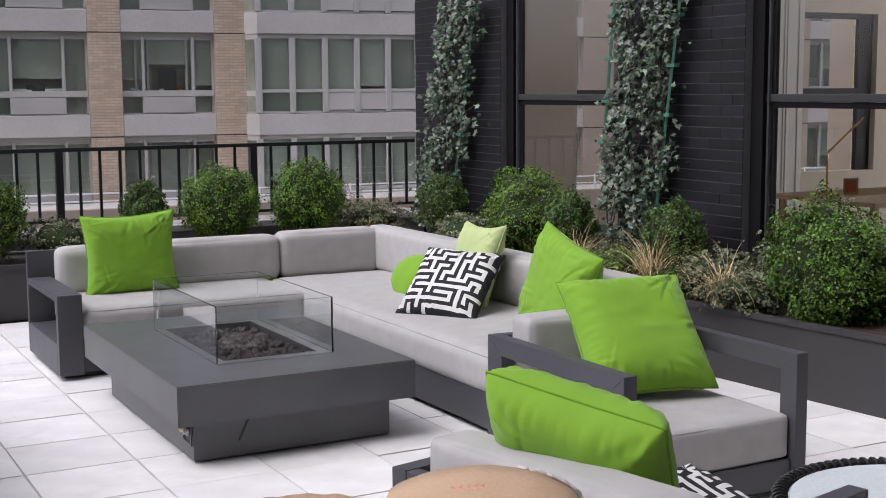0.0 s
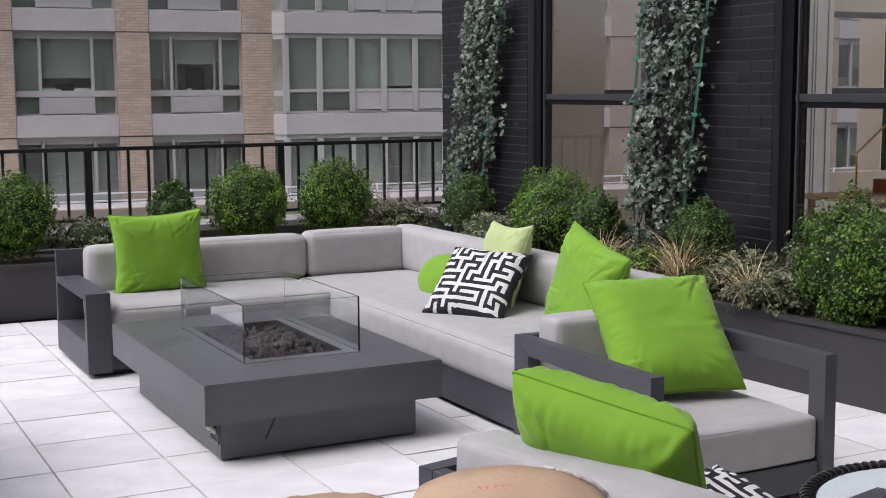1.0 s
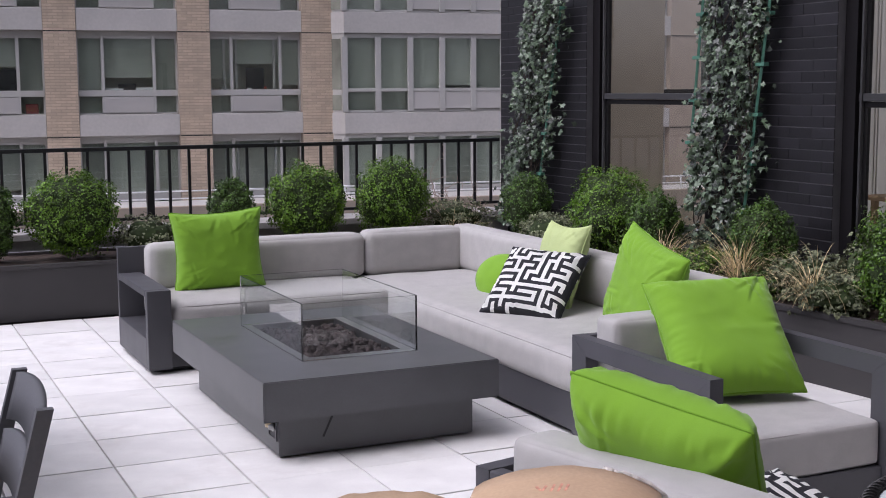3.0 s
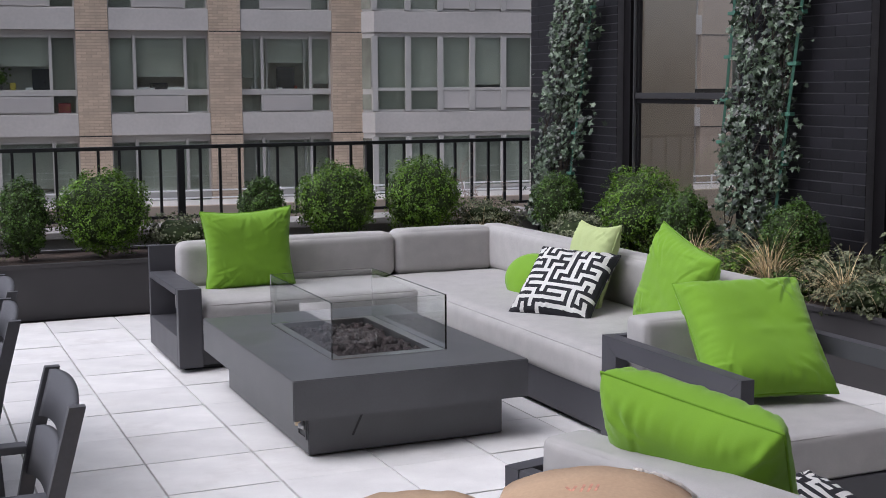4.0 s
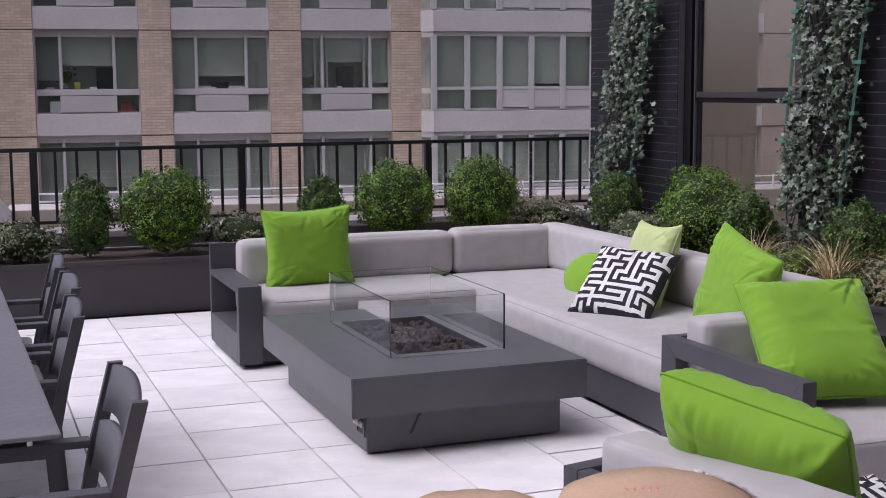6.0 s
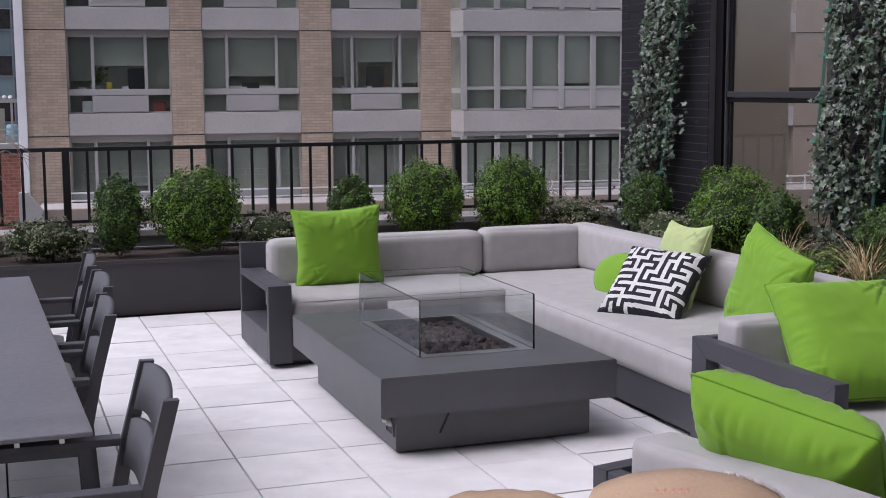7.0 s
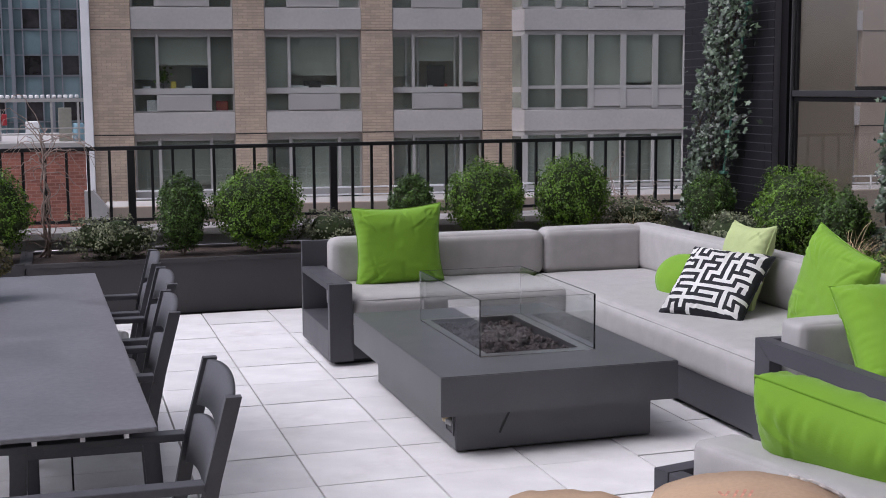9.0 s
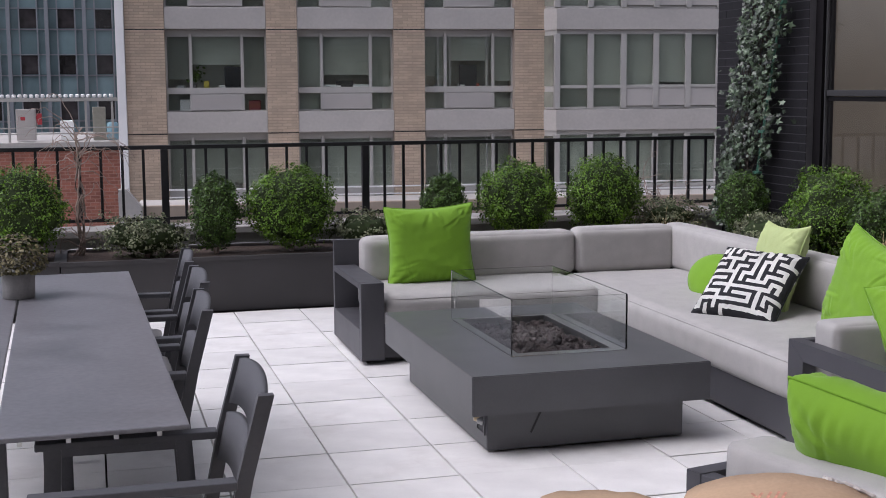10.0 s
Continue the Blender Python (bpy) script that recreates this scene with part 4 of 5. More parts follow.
bush("ground_cover", 4.82, 10.22, 0.39, 0.68, 0.50, 0.34, LOW, M_LEAFG, 22, 2600, 0.020, 0.6, 0.4, spiky=0.9)
bush("ground_cover", 5.15, 9.10, 0.39, 0.45, 0.80, 0.30, LOW, M_LEAFG, 23, 2600, 0.022, 0.7, 0.4, spiky=0.9)
bush("ground_cover", 5.20, 6.05, 0.38, 0.44, 0.50, 0.32, LOW, M_LEAFG, 24, 2400, 0.024, 0.7, 0.4, spiky=0.9)
bush("ground_cover", 5.14, 7.05, 0.38, 0.44, 0.46, 0.24, "low green ground-cover shrub in the planter", M_LEAF, 25, 1800, 0.024, 0.7, 0.4, spiky=0.9)
bush("ground_cover", 5.40, 5.75, 0.38, 0.36, 0.40, 0.44, LOW, M_LEAFG, 26, 2000, 0.024, 0.7, 0.4, spiky=0.9)
bush("ground_cover", 5.45, 4.55, 0.38, 0.40, 0.60, 0.55, LOW, M_LEAFG, 27, 2400, 0.026, 0.7, 0.4, spiky=0.9)
bush("ground_cover", -1.15, 10.18, 0.39, 0.70, 0.44, 0.36, LOW, M_LEAFG, 28, 2000, 0.022, 0.7, 0.4, spiky=0.9)

bush("ground_cover", 5.06, 5.68, 0.38, 0.40, 0.50, 0.24, LOW, M_LEAFG, 29, 2000, 0.022, 0.7, 0.4, spiky=0.9)
bush("ground_cover", 5.12, 6.35, 0.38, 0.40, 0.46, 0.22, "low green ground-cover shrub in the planter", M_LEAFD, 30, 1800, 0.022, 0.7, 0.4, spiky=0.9)

def grass_tuft(x, y, z, r, h, seed, count=150):
    rng = random.Random(seed)
    g = thing("grass_tuft", "dry straw-coloured arching ornamental grass tuft", "grass", pose(x, y, z), group="dry grass tufts")
    verts, faces = [], []
    for k in range(count):
        a = rng.uniform(0, 2 * math.pi)
        lean, length, curl = rng.uniform(0.05, 0.75), rng.uniform(0.55, 1.25) * (h + 0.5 * r), rng.uniform(1.0, 2.4)
        twist = rng.uniform(-0.5, 0.5)
        side = Vector((-math.sin(a), math.cos(a), 0)) * 0.0026
        c = Vector((rng.gauss(0, 0.02), rng.gauss(0, 0.02), -0.01))
        base = len(verts)
        for s in range(9):
            t = s / 8
            w = 1 - 0.75 * t
            verts += [c - side * w, c + side * w]
            q = lean + curl * t ** 1.4
            c = c + Vector((math.cos(a + twist * t) * math.sin(q), math.sin(a + twist * t) * math.sin(q), math.cos(q))) * length / 8
        for s in range(8):
            q = base + 2 * s
            faces.append((q, q + 1, q + 3, q + 2))
    me = bpy.data.meshes.new("grass")
    me.from_pydata(verts, [], faces)
    me.materials.append(M_STRAW)
    tagged(part("grass", me, None, g), kind="stuff")
    return g


grass_tuft(5.00, 7.28, 0.42, 0.26, 0.28, 1, 160)
grass_tuft(4.99, 6.45, 0.44, 0.34, 0.34, 2, 190)
grass_tuft(4.97, 5.75, 0.43, 0.28, 0.28, 3, 160)
grass_tuft(4.70, 10.05, 0.39, 0.26, 0.26, 4, 110)


def vine(x, y, z, h, seed, label):
    """A bare climbing vine of twisted twigs."""
    rng = random.Random(seed)
    v = thing("bare_vine", label, "vine", pose(x, y, z))
    bm = bmesh.new()

    def grow(p, d, length, r, depth):
        pts = [p.copy()]
        n = 9
        for k in range(n):
            d = (d + Vector((rng.gauss(0, 0.30), rng.gauss(0, 0.18), rng.gauss(0.02, 0.22)))).normalized()
            p = p + d * (length / n)
            pts.append(p.copy())
        tube(pts, r, 5, bm=bm, taper=[1 - 0.6 * k / n for k in range(n + 1)])
        if depth:
            for k in range(3, n + 1, 2):
                nd = Vector((rng.gauss(0, 1), rng.gauss(0, 0.35), rng.gauss(0.25, 0.7))).normalized()
                grow(pts[k], nd, length * rng.uniform(0.35, 0.6), r * 0.55, depth - 1)

    for k in range(4):
        grow(Vector((rng.uniform(-0.05, 0.05), 0, -0.03)), Vector((rng.gauss(0, 0.12), 0, 1)).normalized(), h, 0.0075, 2)
    part("twig", bm, M_TWIG, v)
    return v


def twisted_vine(x, y, z, label):
    """Stems wound round each other up to the rail, then thin arching runners."""
    rng = random.Random(17)
    v = thing("bare_vine", label, "vine", pose(x, y, z))
    bm = bmesh.new()
    for k in range(4):
        pts = []
        for s in range(16):
            t = s / 15
            a = t * 7 + k * 1.6
            r = 0.028 * (1 - 0.3 * t)
            pts.append((r * math.cos(a) + 0.012 * rng.gauss(0, 1), 0.6 * r * math.sin(a), -0.03 + t * (0.86 + 0.05 * k)))
        tube(pts, 0.0095, 6, bm=bm, taper=[1.1 - 0.5 * s / 15 for s in range(16)])
    part("trunk", bm, M_TWIG, v, "twisted brown woody stems", smooth=True)
    for k in range(30):
        bm = bmesh.new()
        side = -1 if k % 2 else 1
        z0 = rng.uniform(0.62, 0.96) if k < 22 else rng.uniform(0.0, 0.35)
        reach, rise = rng.uniform(0.12, 0.46), rng.uniform(-0.05, 0.34)
        droop = rng.uniform(0.05, 0.30)
        pts = []
        for s in range(12):
            t = s / 11
            pts.append((side * reach * t + 0.012 * rng.gauss(0, 1), 0.04 * math.sin(k + 3 * t), z0 + rise * math.sin(t * 2.4) - droop * t * t + 0.010 * rng.gauss(0, 1)))
        tube(pts, 0.0046, 5, bm=bm, taper=[1 - 0.65 * s / 11 for s in range(12)])
        part("runner", bm, M_TWIG, v, smooth=True)
    return v


twisted_vine(-0.09, 10.40, 0.42, "bare twisted brown vine climbing before the railing")
vine(4.72, 10.36, 0.42, 0.55, 8, "bare reddish twigs of a dormant shrub before the railing")
vine(4.95, 10.30, 0.42, 0.48, 9, "bare reddish twigs of a dormant shrub before the railing")


def ivy(y_low, y_high, z0, z1, half_low, half_high, seed, count, label, bars):
    """Ivy on a narrow green trellis that stands in the planter against the wall."""
    rng = random.Random(seed)
    v = thing("ivy_trellis", label, "climbing plant", pose(5.50, 0, 0), group="ivy trellises")
    for ya, za, yb, zb in bars:
        part("trellis_bar", tube([(-0.01, ya, za), (-0.01, yb, zb)], 0.013, 4), M_TRELLIS, v, "green painted trellis bar")
        n = int((zb - za) / 0.30)
        for k in range(n + 1):
            t = k / max(n, 1)
            yy, zz = ya + (yb - ya) * t, za + (zb - za) * t
            part("trellis_clip", box(-0.03, 0.01, yy - 0.045, yy + 0.045, zz - 0.012, zz + 0.012, 0.002), M_TRELLIS, v)
    bm = bmesh.new()
    for k in range(16):
        pts = []
        y0 = rng.uniform(-1, 1)
        for s in range(15):
            t = s / 14
            c = y_low + (y_high - y_low) * t
            hw = half_low + (half_high - half_low) * t
            pts.append((rng.uniform(-0.05, 0.04), c + hw * (0.8 * y0 + 0.25 * math.sin(t * 9 + k)), z0 + (z1 - z0) * t))
        tube(pts, 0.005, 4, bm=bm)
    part("vine_stem", bm, mat("dark_vine_bark", (0.055, 0.042, 0.032), 0.9, bump=0.3), v)
    spots = []
    for k in range(count):
        t = rng.random()
        c = y_low + (y_high - y_low) * t
        hw = (half_low + (half_high - half_low) * t) * (1 + 0.35 * noise.noise(Vector((t * 7, seed, 0))))
        u = rng.uniform(-1, 1)
        if noise.noise(Vector((u * 2.4, t * 9, seed * 3.3))) < -0.17 and rng.random() < 0.90:
            continue
        u = u * (1 + 0.75 * rng.random() ** 7)
        bulge = 0.14 * (1 - min(1, abs(u)) ** 2) * (0.6 + 0.6 * noise.noise(Vector((u * 2, t * 6, seed + 5))))
        p = Vector((0.05 - rng.random() ** 0.6 * (0.10 + bulge), c + hw * u, z0 + (z1 - z0) * t + rng.gauss(0, 0.02)))
        nv = Vector((-1.0 + rng.gauss(0, 0.45), rng.gauss(-0.35, 0.65), 0.5 + rng.gauss(0, 0.6)))
        spots.append((p, nv, rng.choice((0.55, 0.8, 1.0, 1.25))))
    me = leaves(spots, LEAF_IVY, 0.044, rng)
    me.materials.append(M_IVY)
    tagged(part("leaves", me, None, v), kind="stuff")
    return v


ivy(10.30, 9.80, 0.45, 2.42, 0.38, 0.30, 3, 2900, "dark green ivy on a green trellis at the wall's far corner", [(9.90, 0.95, 9.56, 2.36)])
ivy(7.42, 7.12, 0.45, 2.60, 0.33, 0.29, 6, 3500, "dark green ivy on a green trellis between the windows", [(7.06, 0.85, 6.80, 2.50), (7.68, 1.30, 7.54, 2.50)])


# ---------------------------------------------------------------- the block across the street
FAC = pose(37 * math.sin(radians(6)), 37 * math.cos(radians(6)), 0, 0, 0, -6)
STOREY, TOPZ = 2.90, 3.22
FLOORS = range(-6, 6)


def on_facade(x, y=0.0, z=0.0):
    return FAC @ pose(x, y, z)


block = thing("apartment_building", "tan brick and grey concrete apartment block with banded windows", "building", FAC)
part("back_wall", box(-2.80, 37.0, 1.25, 14.0, -20.0, 22.0, 0), M_DIM, block)
for k in FLOORS:
    part("floor_slab", box(-2.80, 37.0, 0.37, 1.24, TOPZ + 0.13 + k * STOREY, TOPZ + 0.735 + k * STOREY, 0), M_DIM, block)
part("white_side_wall", box(-3.05, -2.815, -0.10, 14.0, -20.0, 22.0, 0.02), M_WHITEW, block, "white rendered edge of the block")
PIERS = [(-2.81, -1.73), (1.07, 1.94), (4.68, 5.58), (8.22, 9.18), (16.3, 17.4), (20.2, 21.3), (24.1, 25.2), (28.0, 29.1), (31.9, 33.0), (35.8, 36.9)]
BAYS = [(-1.73, 1.07, (-1.04, 0.39)), (1.94, 4.68, (2.63, 4.03)), (5.58, 8.22, (6.21, 7.62))] + [(17.4 + 3.9 * k, 20.2 + 3.9 * k, (18.1 + 3.9 * k, 19.5 + 3.9 * k)) for k in range(5)]
for a, b in PIERS:
    part("partition", box((a + b) / 2 - 0.1, (a + b) / 2 + 0.1, 0.881, 1.24, -8.0, 14.0, 0), M_DIM, block)
    part("brick_pier", box(a, b, 0.012, 0.88, -20.0, 22.0, 0), M_TMORTAR, block)
    for k in FLOORS:
        part("pier_joint", box(a, b, -0.004, 0.011, TOPZ + 0.10 + k * STOREY, TOPZ + 0.13 + k * STOREY, 0), M_SUB, block)


def upright(bm):
    bm.transform(pose(0, 0, 0, 90))
    return bm


def clear_pane(x0, x1, y, z0, z1, window):
    part("pane", box(x0, x1, y, y + 0.012, z0, z1, 0), M_BLOCKGLASS, window).visible_shadow = False


def bay_window(a, b, split, top, rng, cover):
    """One storey of windows: tall panes over short ones, grey frame, shades, a louvre panel and a band below."""
    w = part("window", upright(ring(a, b, top - 2.16, top + 0.125, a + 0.05, b - 0.05, top - 2.13, top - 0.02, -0.36, -0.30, 0)), M_ALU, block)
    cols = [a, *split, b]
    f = 0.044
    for i, (c0, c1) in enumerate(zip(cols, cols[1:])):
        clear_pane(c0 + f - 0.02, c1 - f + 0.02, 0.31, top - 1.52, top - 0.01, w)
        part("sash_rail", box(c0 + f - 0.01, c1 - f + 0.01, 0.29, 0.325, top - 0.075, top - 0.022, 0), M_ALU, w)
        fall = min(1.0, max(0.12, cover + rng.uniform(-0.14, 0.14) + (0.25 if i != 1 and cover > 0.2 else 0)))
        part("roller_shade", box(c0 + 0.03, c1 - 0.03, 0.42, 0.426, top - 1.50 * fall, top + 0.05, 0), M_SHADE, w, "grey-green roller shade")
        if i == 1:
            part("louvre", box(c0 + 0.02, c1 - 0.02, 0.215, 0.29, top - 2.13, top - 1.68, 0.01), M_LOUVRE, w)
            for q in range(6):
                part("louvre_slat", box(c0 + 0.04, c1 - 0.04, 0.207, 0.214, top - 2.10 + q * 0.07, top - 2.06 + q * 0.07, 0), M_LOUVRE, w)
        else:
            clear_pane(c0 + f - 0.02, c1 - f + 0.02, 0.31, top - 2.14, top - 1.66, w)
    for c in split:
        part("mullion", box(c - f, c + f, 0.22, 0.299, top - 2.14, top, 0.01), M_ALU, w)
    part("transom", box(a + 0.01, b - 0.01, 0.205, 0.298, top - 1.67, top - 1.50, 0.01), M_ALU, w)
    # panel added behind the short panes so that they look lighter
    part("cabinet_front", box(a + 0.02, b - 0.02, 0.52, 0.56, top - 2.16, top - 1.605, 0), M_SHADE, w, "grey panel added to lighten the short panes")
    part("window_shelf", box(a + 0.02, b - 0.02, 0.37, 0.95, top - 1.60, top - 1.54, 0), M_DIM, w)
    part("spandrel", box(a + 0.004, b - 0.004, 0.02, 0.30, top - 2.77, top - 2.17, 0.015), M_BAND, block)


def oriel(top):
    """One storey of the projecting bay with its slanted cheek."""
    u0, u1, out = 9.37, 16.2, -0.45
    part("spandrel", box(u0 - 0.02, u1, out - 0.03, 0.86, top - 2.80, top - 2.20, 0.015), M_BAND, block)
    bm = bmesh.new()
    for z in (top - 2.80, top - 2.20):
        for x, y in ((9.04, 0.1), (9.349, out - 0.03), (9.349, 0.86)):
            bm.verts.new((x, y, z))
    bm.verts.ensure_lookup_table()
    q = bm.verts
    for f in ((0, 1, 4, 3), (3, 4, 5), (2, 1, 0)):
        bm.faces.new([q[i] for i in f])
    part("spandrel_cheek", bm, M_BAND, block)
    w = part("window", upright(ring(u0, u1, top - 2.19, top + 0.095, u0 + 0.06, u1 - 0.06, top - 2.12, top - 0.03, -out - 0.14, -out - 0.08, 0)), M_ALU, block)
    part("window_head", box(u0, 16.29, out + 0.15, 0.36, top + 0.0, top + 0.08, 0), M_DIM, w)
    cols = [9.37, 10.37, 11.36, 12.345, 13.33, 14.28, 15.25, 16.2]
    for i, (c0, c1) in enumerate(zip(cols, cols[1:])):
        clear_pane(c0 + 0.08, c1 - 0.05, out + 0.085, top - 1.51, top - 0.02, w)
        fall = rng.choice((1.0, 1.0, 0.98, 0.93))
        part("roller_shade", box(c0 + 0.02, c1 - 0.02, out + 0.19, out + 0.196, top - 1.52 * fall, top - 0.004, 0), M_SHADE, w, "grey-green roller shade")
        if i in (0, 1):
            clear_pane(c0 + 0.08, c1 - 0.05, out + 0.085, top - 2.11, top - 1.57, w)
        else:
            part("louvre", box(c0 + 0.10, c1 - 0.07, out + 0.02, out + 0.075, top - 2.10, top - 1.59, 0.01), M_LOUVRE, w)
    for c in cols:
        part("mullion", box(c - 0.075, c + 0.095, out - 0.01, out + 0.078, top - 2.17, top - 0.01, 0.01), M_ALU, w)
    part("transom", box(u0, u1, out + 0.0, out + 0.079, top - 1.585, top - 1.49, 0.01), M_ALU, w)
    bm = bmesh.new()
    for z in (top - 2.19, top + 0.098):
        for x, y in ((9.04, 0.14), (9.369, out + 0.02)):
            bm.verts.new((x, y, z))
    bm.verts.ensure_lookup_table()
    bm.faces.new([bm.verts[i] for i in (0, 1, 3, 2)])
    part("cheek_frame", bm, M_ALU, w)
    bm = bmesh.new()
    for z0, z1 in ((top - 1.52, top - 0.06), (top - 2.12, top - 1.68)):
        vs = [bm.verts.new((9.04 + 0.329 * t - 0.012, 0.14 + (out - 0.12) * t - 0.012, z)) for t, z in ((0.2, z0), (0.8, z0), (0.8, z1), (0.2, z1))]
        bm.faces.new(vs)
    part("pane", bm, M_PANE, w)
    part("cheek_backing", box(u0, u0 + 0.05, out + 0.2, 0.36, top - 2.19, top + 0.098, 0), M_DIM, w)
    # the same added panel, lightening the bay's short panes
    part("cabinet_front", box(u0 + 0.06, u1, out + 0.24, out + 0.28, top - 2.19, top - 1.55, 0), M_SHADE, w, "grey panel added to lighten the short panes")


rng = random.Random(11)
COVER = {(-1, 0): 0.95, (-1, 1): 0.95, (-1, 2): 0.10, (0, 0): 0.70, (0, 1): 0.84, (0, 2): 0.60}
for k in range(-3, 3):
    for i, (a, b, split) in enumerate(BAYS):
        bay_window(a, b, split, TOPZ + k * STOREY, rng, COVER.get((k, i), rng.uniform(0.5, 0.95)))
    oriel(TOPZ + k * STOREY)
# the third bay has its casements ajar: pale stiles behind the frame
for k in (-1, 0):
    for x in (5.98, 6.32, 7.42):
        part("casement_stile", box(x, x + 0.07, 0.33, 0.37, TOPZ + k * STOREY - 1.50, TOPZ + k * STOREY - 0.03, 0.005), M_ALU, block)


def sill_thing(name, label, category, x, w, d, h, material, low=False):
    """A small thing that stands on the shelf inside a window of the block."""
    z = TOPZ - (2.164 if low else 1.539)
    return tagged(part(name, box(-w / 2, w / 2, 0, d, 0, h, min(w, d, h) * 0.2), material, m=on_facade(x, 0.365 if low else 0.46, z)), label, category)


M_SCREEN = mat("black_screen", (0.012, 0.013, 0.016), 0.3, bump=0.0)
for x, w in ((-1.35, 0.22), (-0.12, 0.34), (2.28, 0.40), (2.95, 0.52), (3.75, 0.55), (6.02, 0.2), (6.75, 0.18)):
    sill_thing("paper_stack", "stack of white papers on the window shelf", "papers", x, w, 0.28, 0.11, M_WHITEW)
for x, w, h in ((0.25, 0.72, 0.62), (3.3, 0.5, 0.22), (6.92, 0.52, 0.66)):
    sill_thing("computer_monitor", "black computer monitor on the window shelf", "monitor", x, w, 0.06, h, M_SCREEN)
sill_thing("yellow_pot", "small yellow pot on the window shelf", "pot", -0.62, 0.16, 0.16, 0.24, mat("yellow_glaze", (0.60, 0.48, 0.06), 0.4))
sill_thing("red_box", "small red box on the window shelf", "box", 7.18, 0.17, 0.14, 0.13, mat("red_card", (0.35, 0.06, 0.04), 0.6))
sill_thing("white_bag", "white bag behind the low pane", "bag", -1.22, 0.30, 0.14, 0.34, M_WHITEW, True)
sill_thing("red_bag", "dull red bag behind the low pane", "bag", 0.72, 0.34, 0.14, 0.30, mat("dull_red_cloth", (0.30, 0.06, 0.07), 0.9), True)
desk_plant = thing("house_plant", "leafy green house plant behind the window", "plant", on_facade(-0.98, 0.62, TOPZ - 1.539))
part("pot", lathe([(0.07, 0), (0.10, 0.16), (0.09, 0.16)], 16), M_POT, desk_plant, smooth=True)
prng = random.Random(3)
me = leaves([(Vector((prng.gauss(0, 0.15), prng.gauss(0, 0.08), 0.22 + abs(prng.gauss(0, 0.24)))), (prng.gauss(0, 1), -1, prng.gauss(0, 1)), prng.uniform(0.6, 1.2)) for _ in range(130)], LEAF_OVAL, 0.11, prng)
me.materials.append(M_LEAF)
tagged(part("leaves", me, None, desk_plant), kind="stuff")

# the setback terrace of the block, with its pale rails
setback = thing("lower_terrace", "pale concrete terrace with white rails before the block", "terrace", FAC)
part("deck", box(-2.5, 34.0, -4.1, -0.5, -3.2, -1.36, 0.02), M_BAND, setback)
# kerb in the darker tan: the brownish shade there is put into its colour
part("kerb", box(-2.5, 34.0, -4.2, -4.0, -1.8, -1.20, 0.02), M_TMORTAR, setback)
for z in (-0.83, -1.02):
    part("rail", box(-1.6, 34.0, -4.03, -3.99, z - 0.018, z + 0.018, 0.005), M_WHITEW, setback)
for k in range(14):
    part("rail_post", box(-1.6 + k * 2.5, -1.56 + k * 2.5, -3.98, -3.94, -1.36, -0.80, 0.005), M_WHITEW, setback)
bm = bmesh.new()
for x, z in ((-2.75, -1.75), (-2.2, -1.75), (-2.2, -1.20), (-2.55, -0.75), (-2.75, -0.75)):
    for y in (-4.6, -4.25):
        bm.verts.new((x, y, z))
bm.verts.ensure_lookup_table()
bm.faces.new([bm.verts[i] for i in (0, 2, 4, 6, 8)])
bm.faces.new([bm.verts[i] for i in (9, 7, 5, 3, 1)])
for i in range(5):
    j = (i + 1) % 5
    bm.faces.new([bm.verts[q] for q in (2 * i, 2 * i + 1, 2 * j + 1, 2 * j)])
part("sloped_kerb", bm, M_BAND, setback)

# glass tower further off: panels between strong mullions, a dark window in each bay
tower = thing("glass_tower", "blue-green glass curtain-wall office tower", "building", pose(-5.02, 95, 0))
BAY, RISE = 2.54, 3.19
part("body", box(-8 * BAY, 6 * BAY, 0.3, 12, -20, 45, 0), M_BLUEG, tower)
pale = mat("pale_tower_mullion", (0.25, 0.265, 0.285), 0.5, var=0.05, bump=0.0)
thin = mesh_of(box(-0.045, 0.045, 0, 0.28, -6, 16, 0), "thin_mullion", pale)
thick = mesh_of(box(-0.13, 0.13, -0.1, 0.28, -6, 16, 0), "mullion", pale)
dark = mesh_of(box(0.76, 1.86, 0.18, 0.27, 0.05, 1.36, 0), "pane", M_TPANE)
panes = [mesh_of(box(x0, x1, 0.22, 0.28, z0, z1, 0), "glass_panel", M_BLUEG) for x0, x1, z0, z1 in ((0.14, 0.66, 0.05, 1.36), (1.96, 2.40, 0.05, 1.36), (0.14, 0.66, 1.46, 3.10), (0.76, 1.86, 1.46, 3.10), (1.96, 2.40, 1.46, 3.10))]
for i in range(-5, 5):
    part("mullion", thick, None, tower, m=pose(i * BAY, 0, 0))
    part("thin_mullion", thin, None, tower, m=pose(i * BAY + 0.71, 0.02, 0))
    part("thin_mullion", thin, None, tower, m=pose(i * BAY + 1.91, 0.02, 0))
    for k in range(-3, 4):
        z = 2.73 + k * RISE
        part("pane", dark, None, tower, m=pose(i * BAY, 0, z))
        for q in panes:
            part("glass_panel", q, None, tower, m=pose(i * BAY, 0, z))
for k in range(-3, 4):
    for dz in (-0.04, 1.41):
        z = 2.73 + k * RISE + dz
        part("transom", box(-5 * BAY, 5 * BAY, 0.10, 0.21, z - 0.035, z + 0.035, 0), pale, tower)

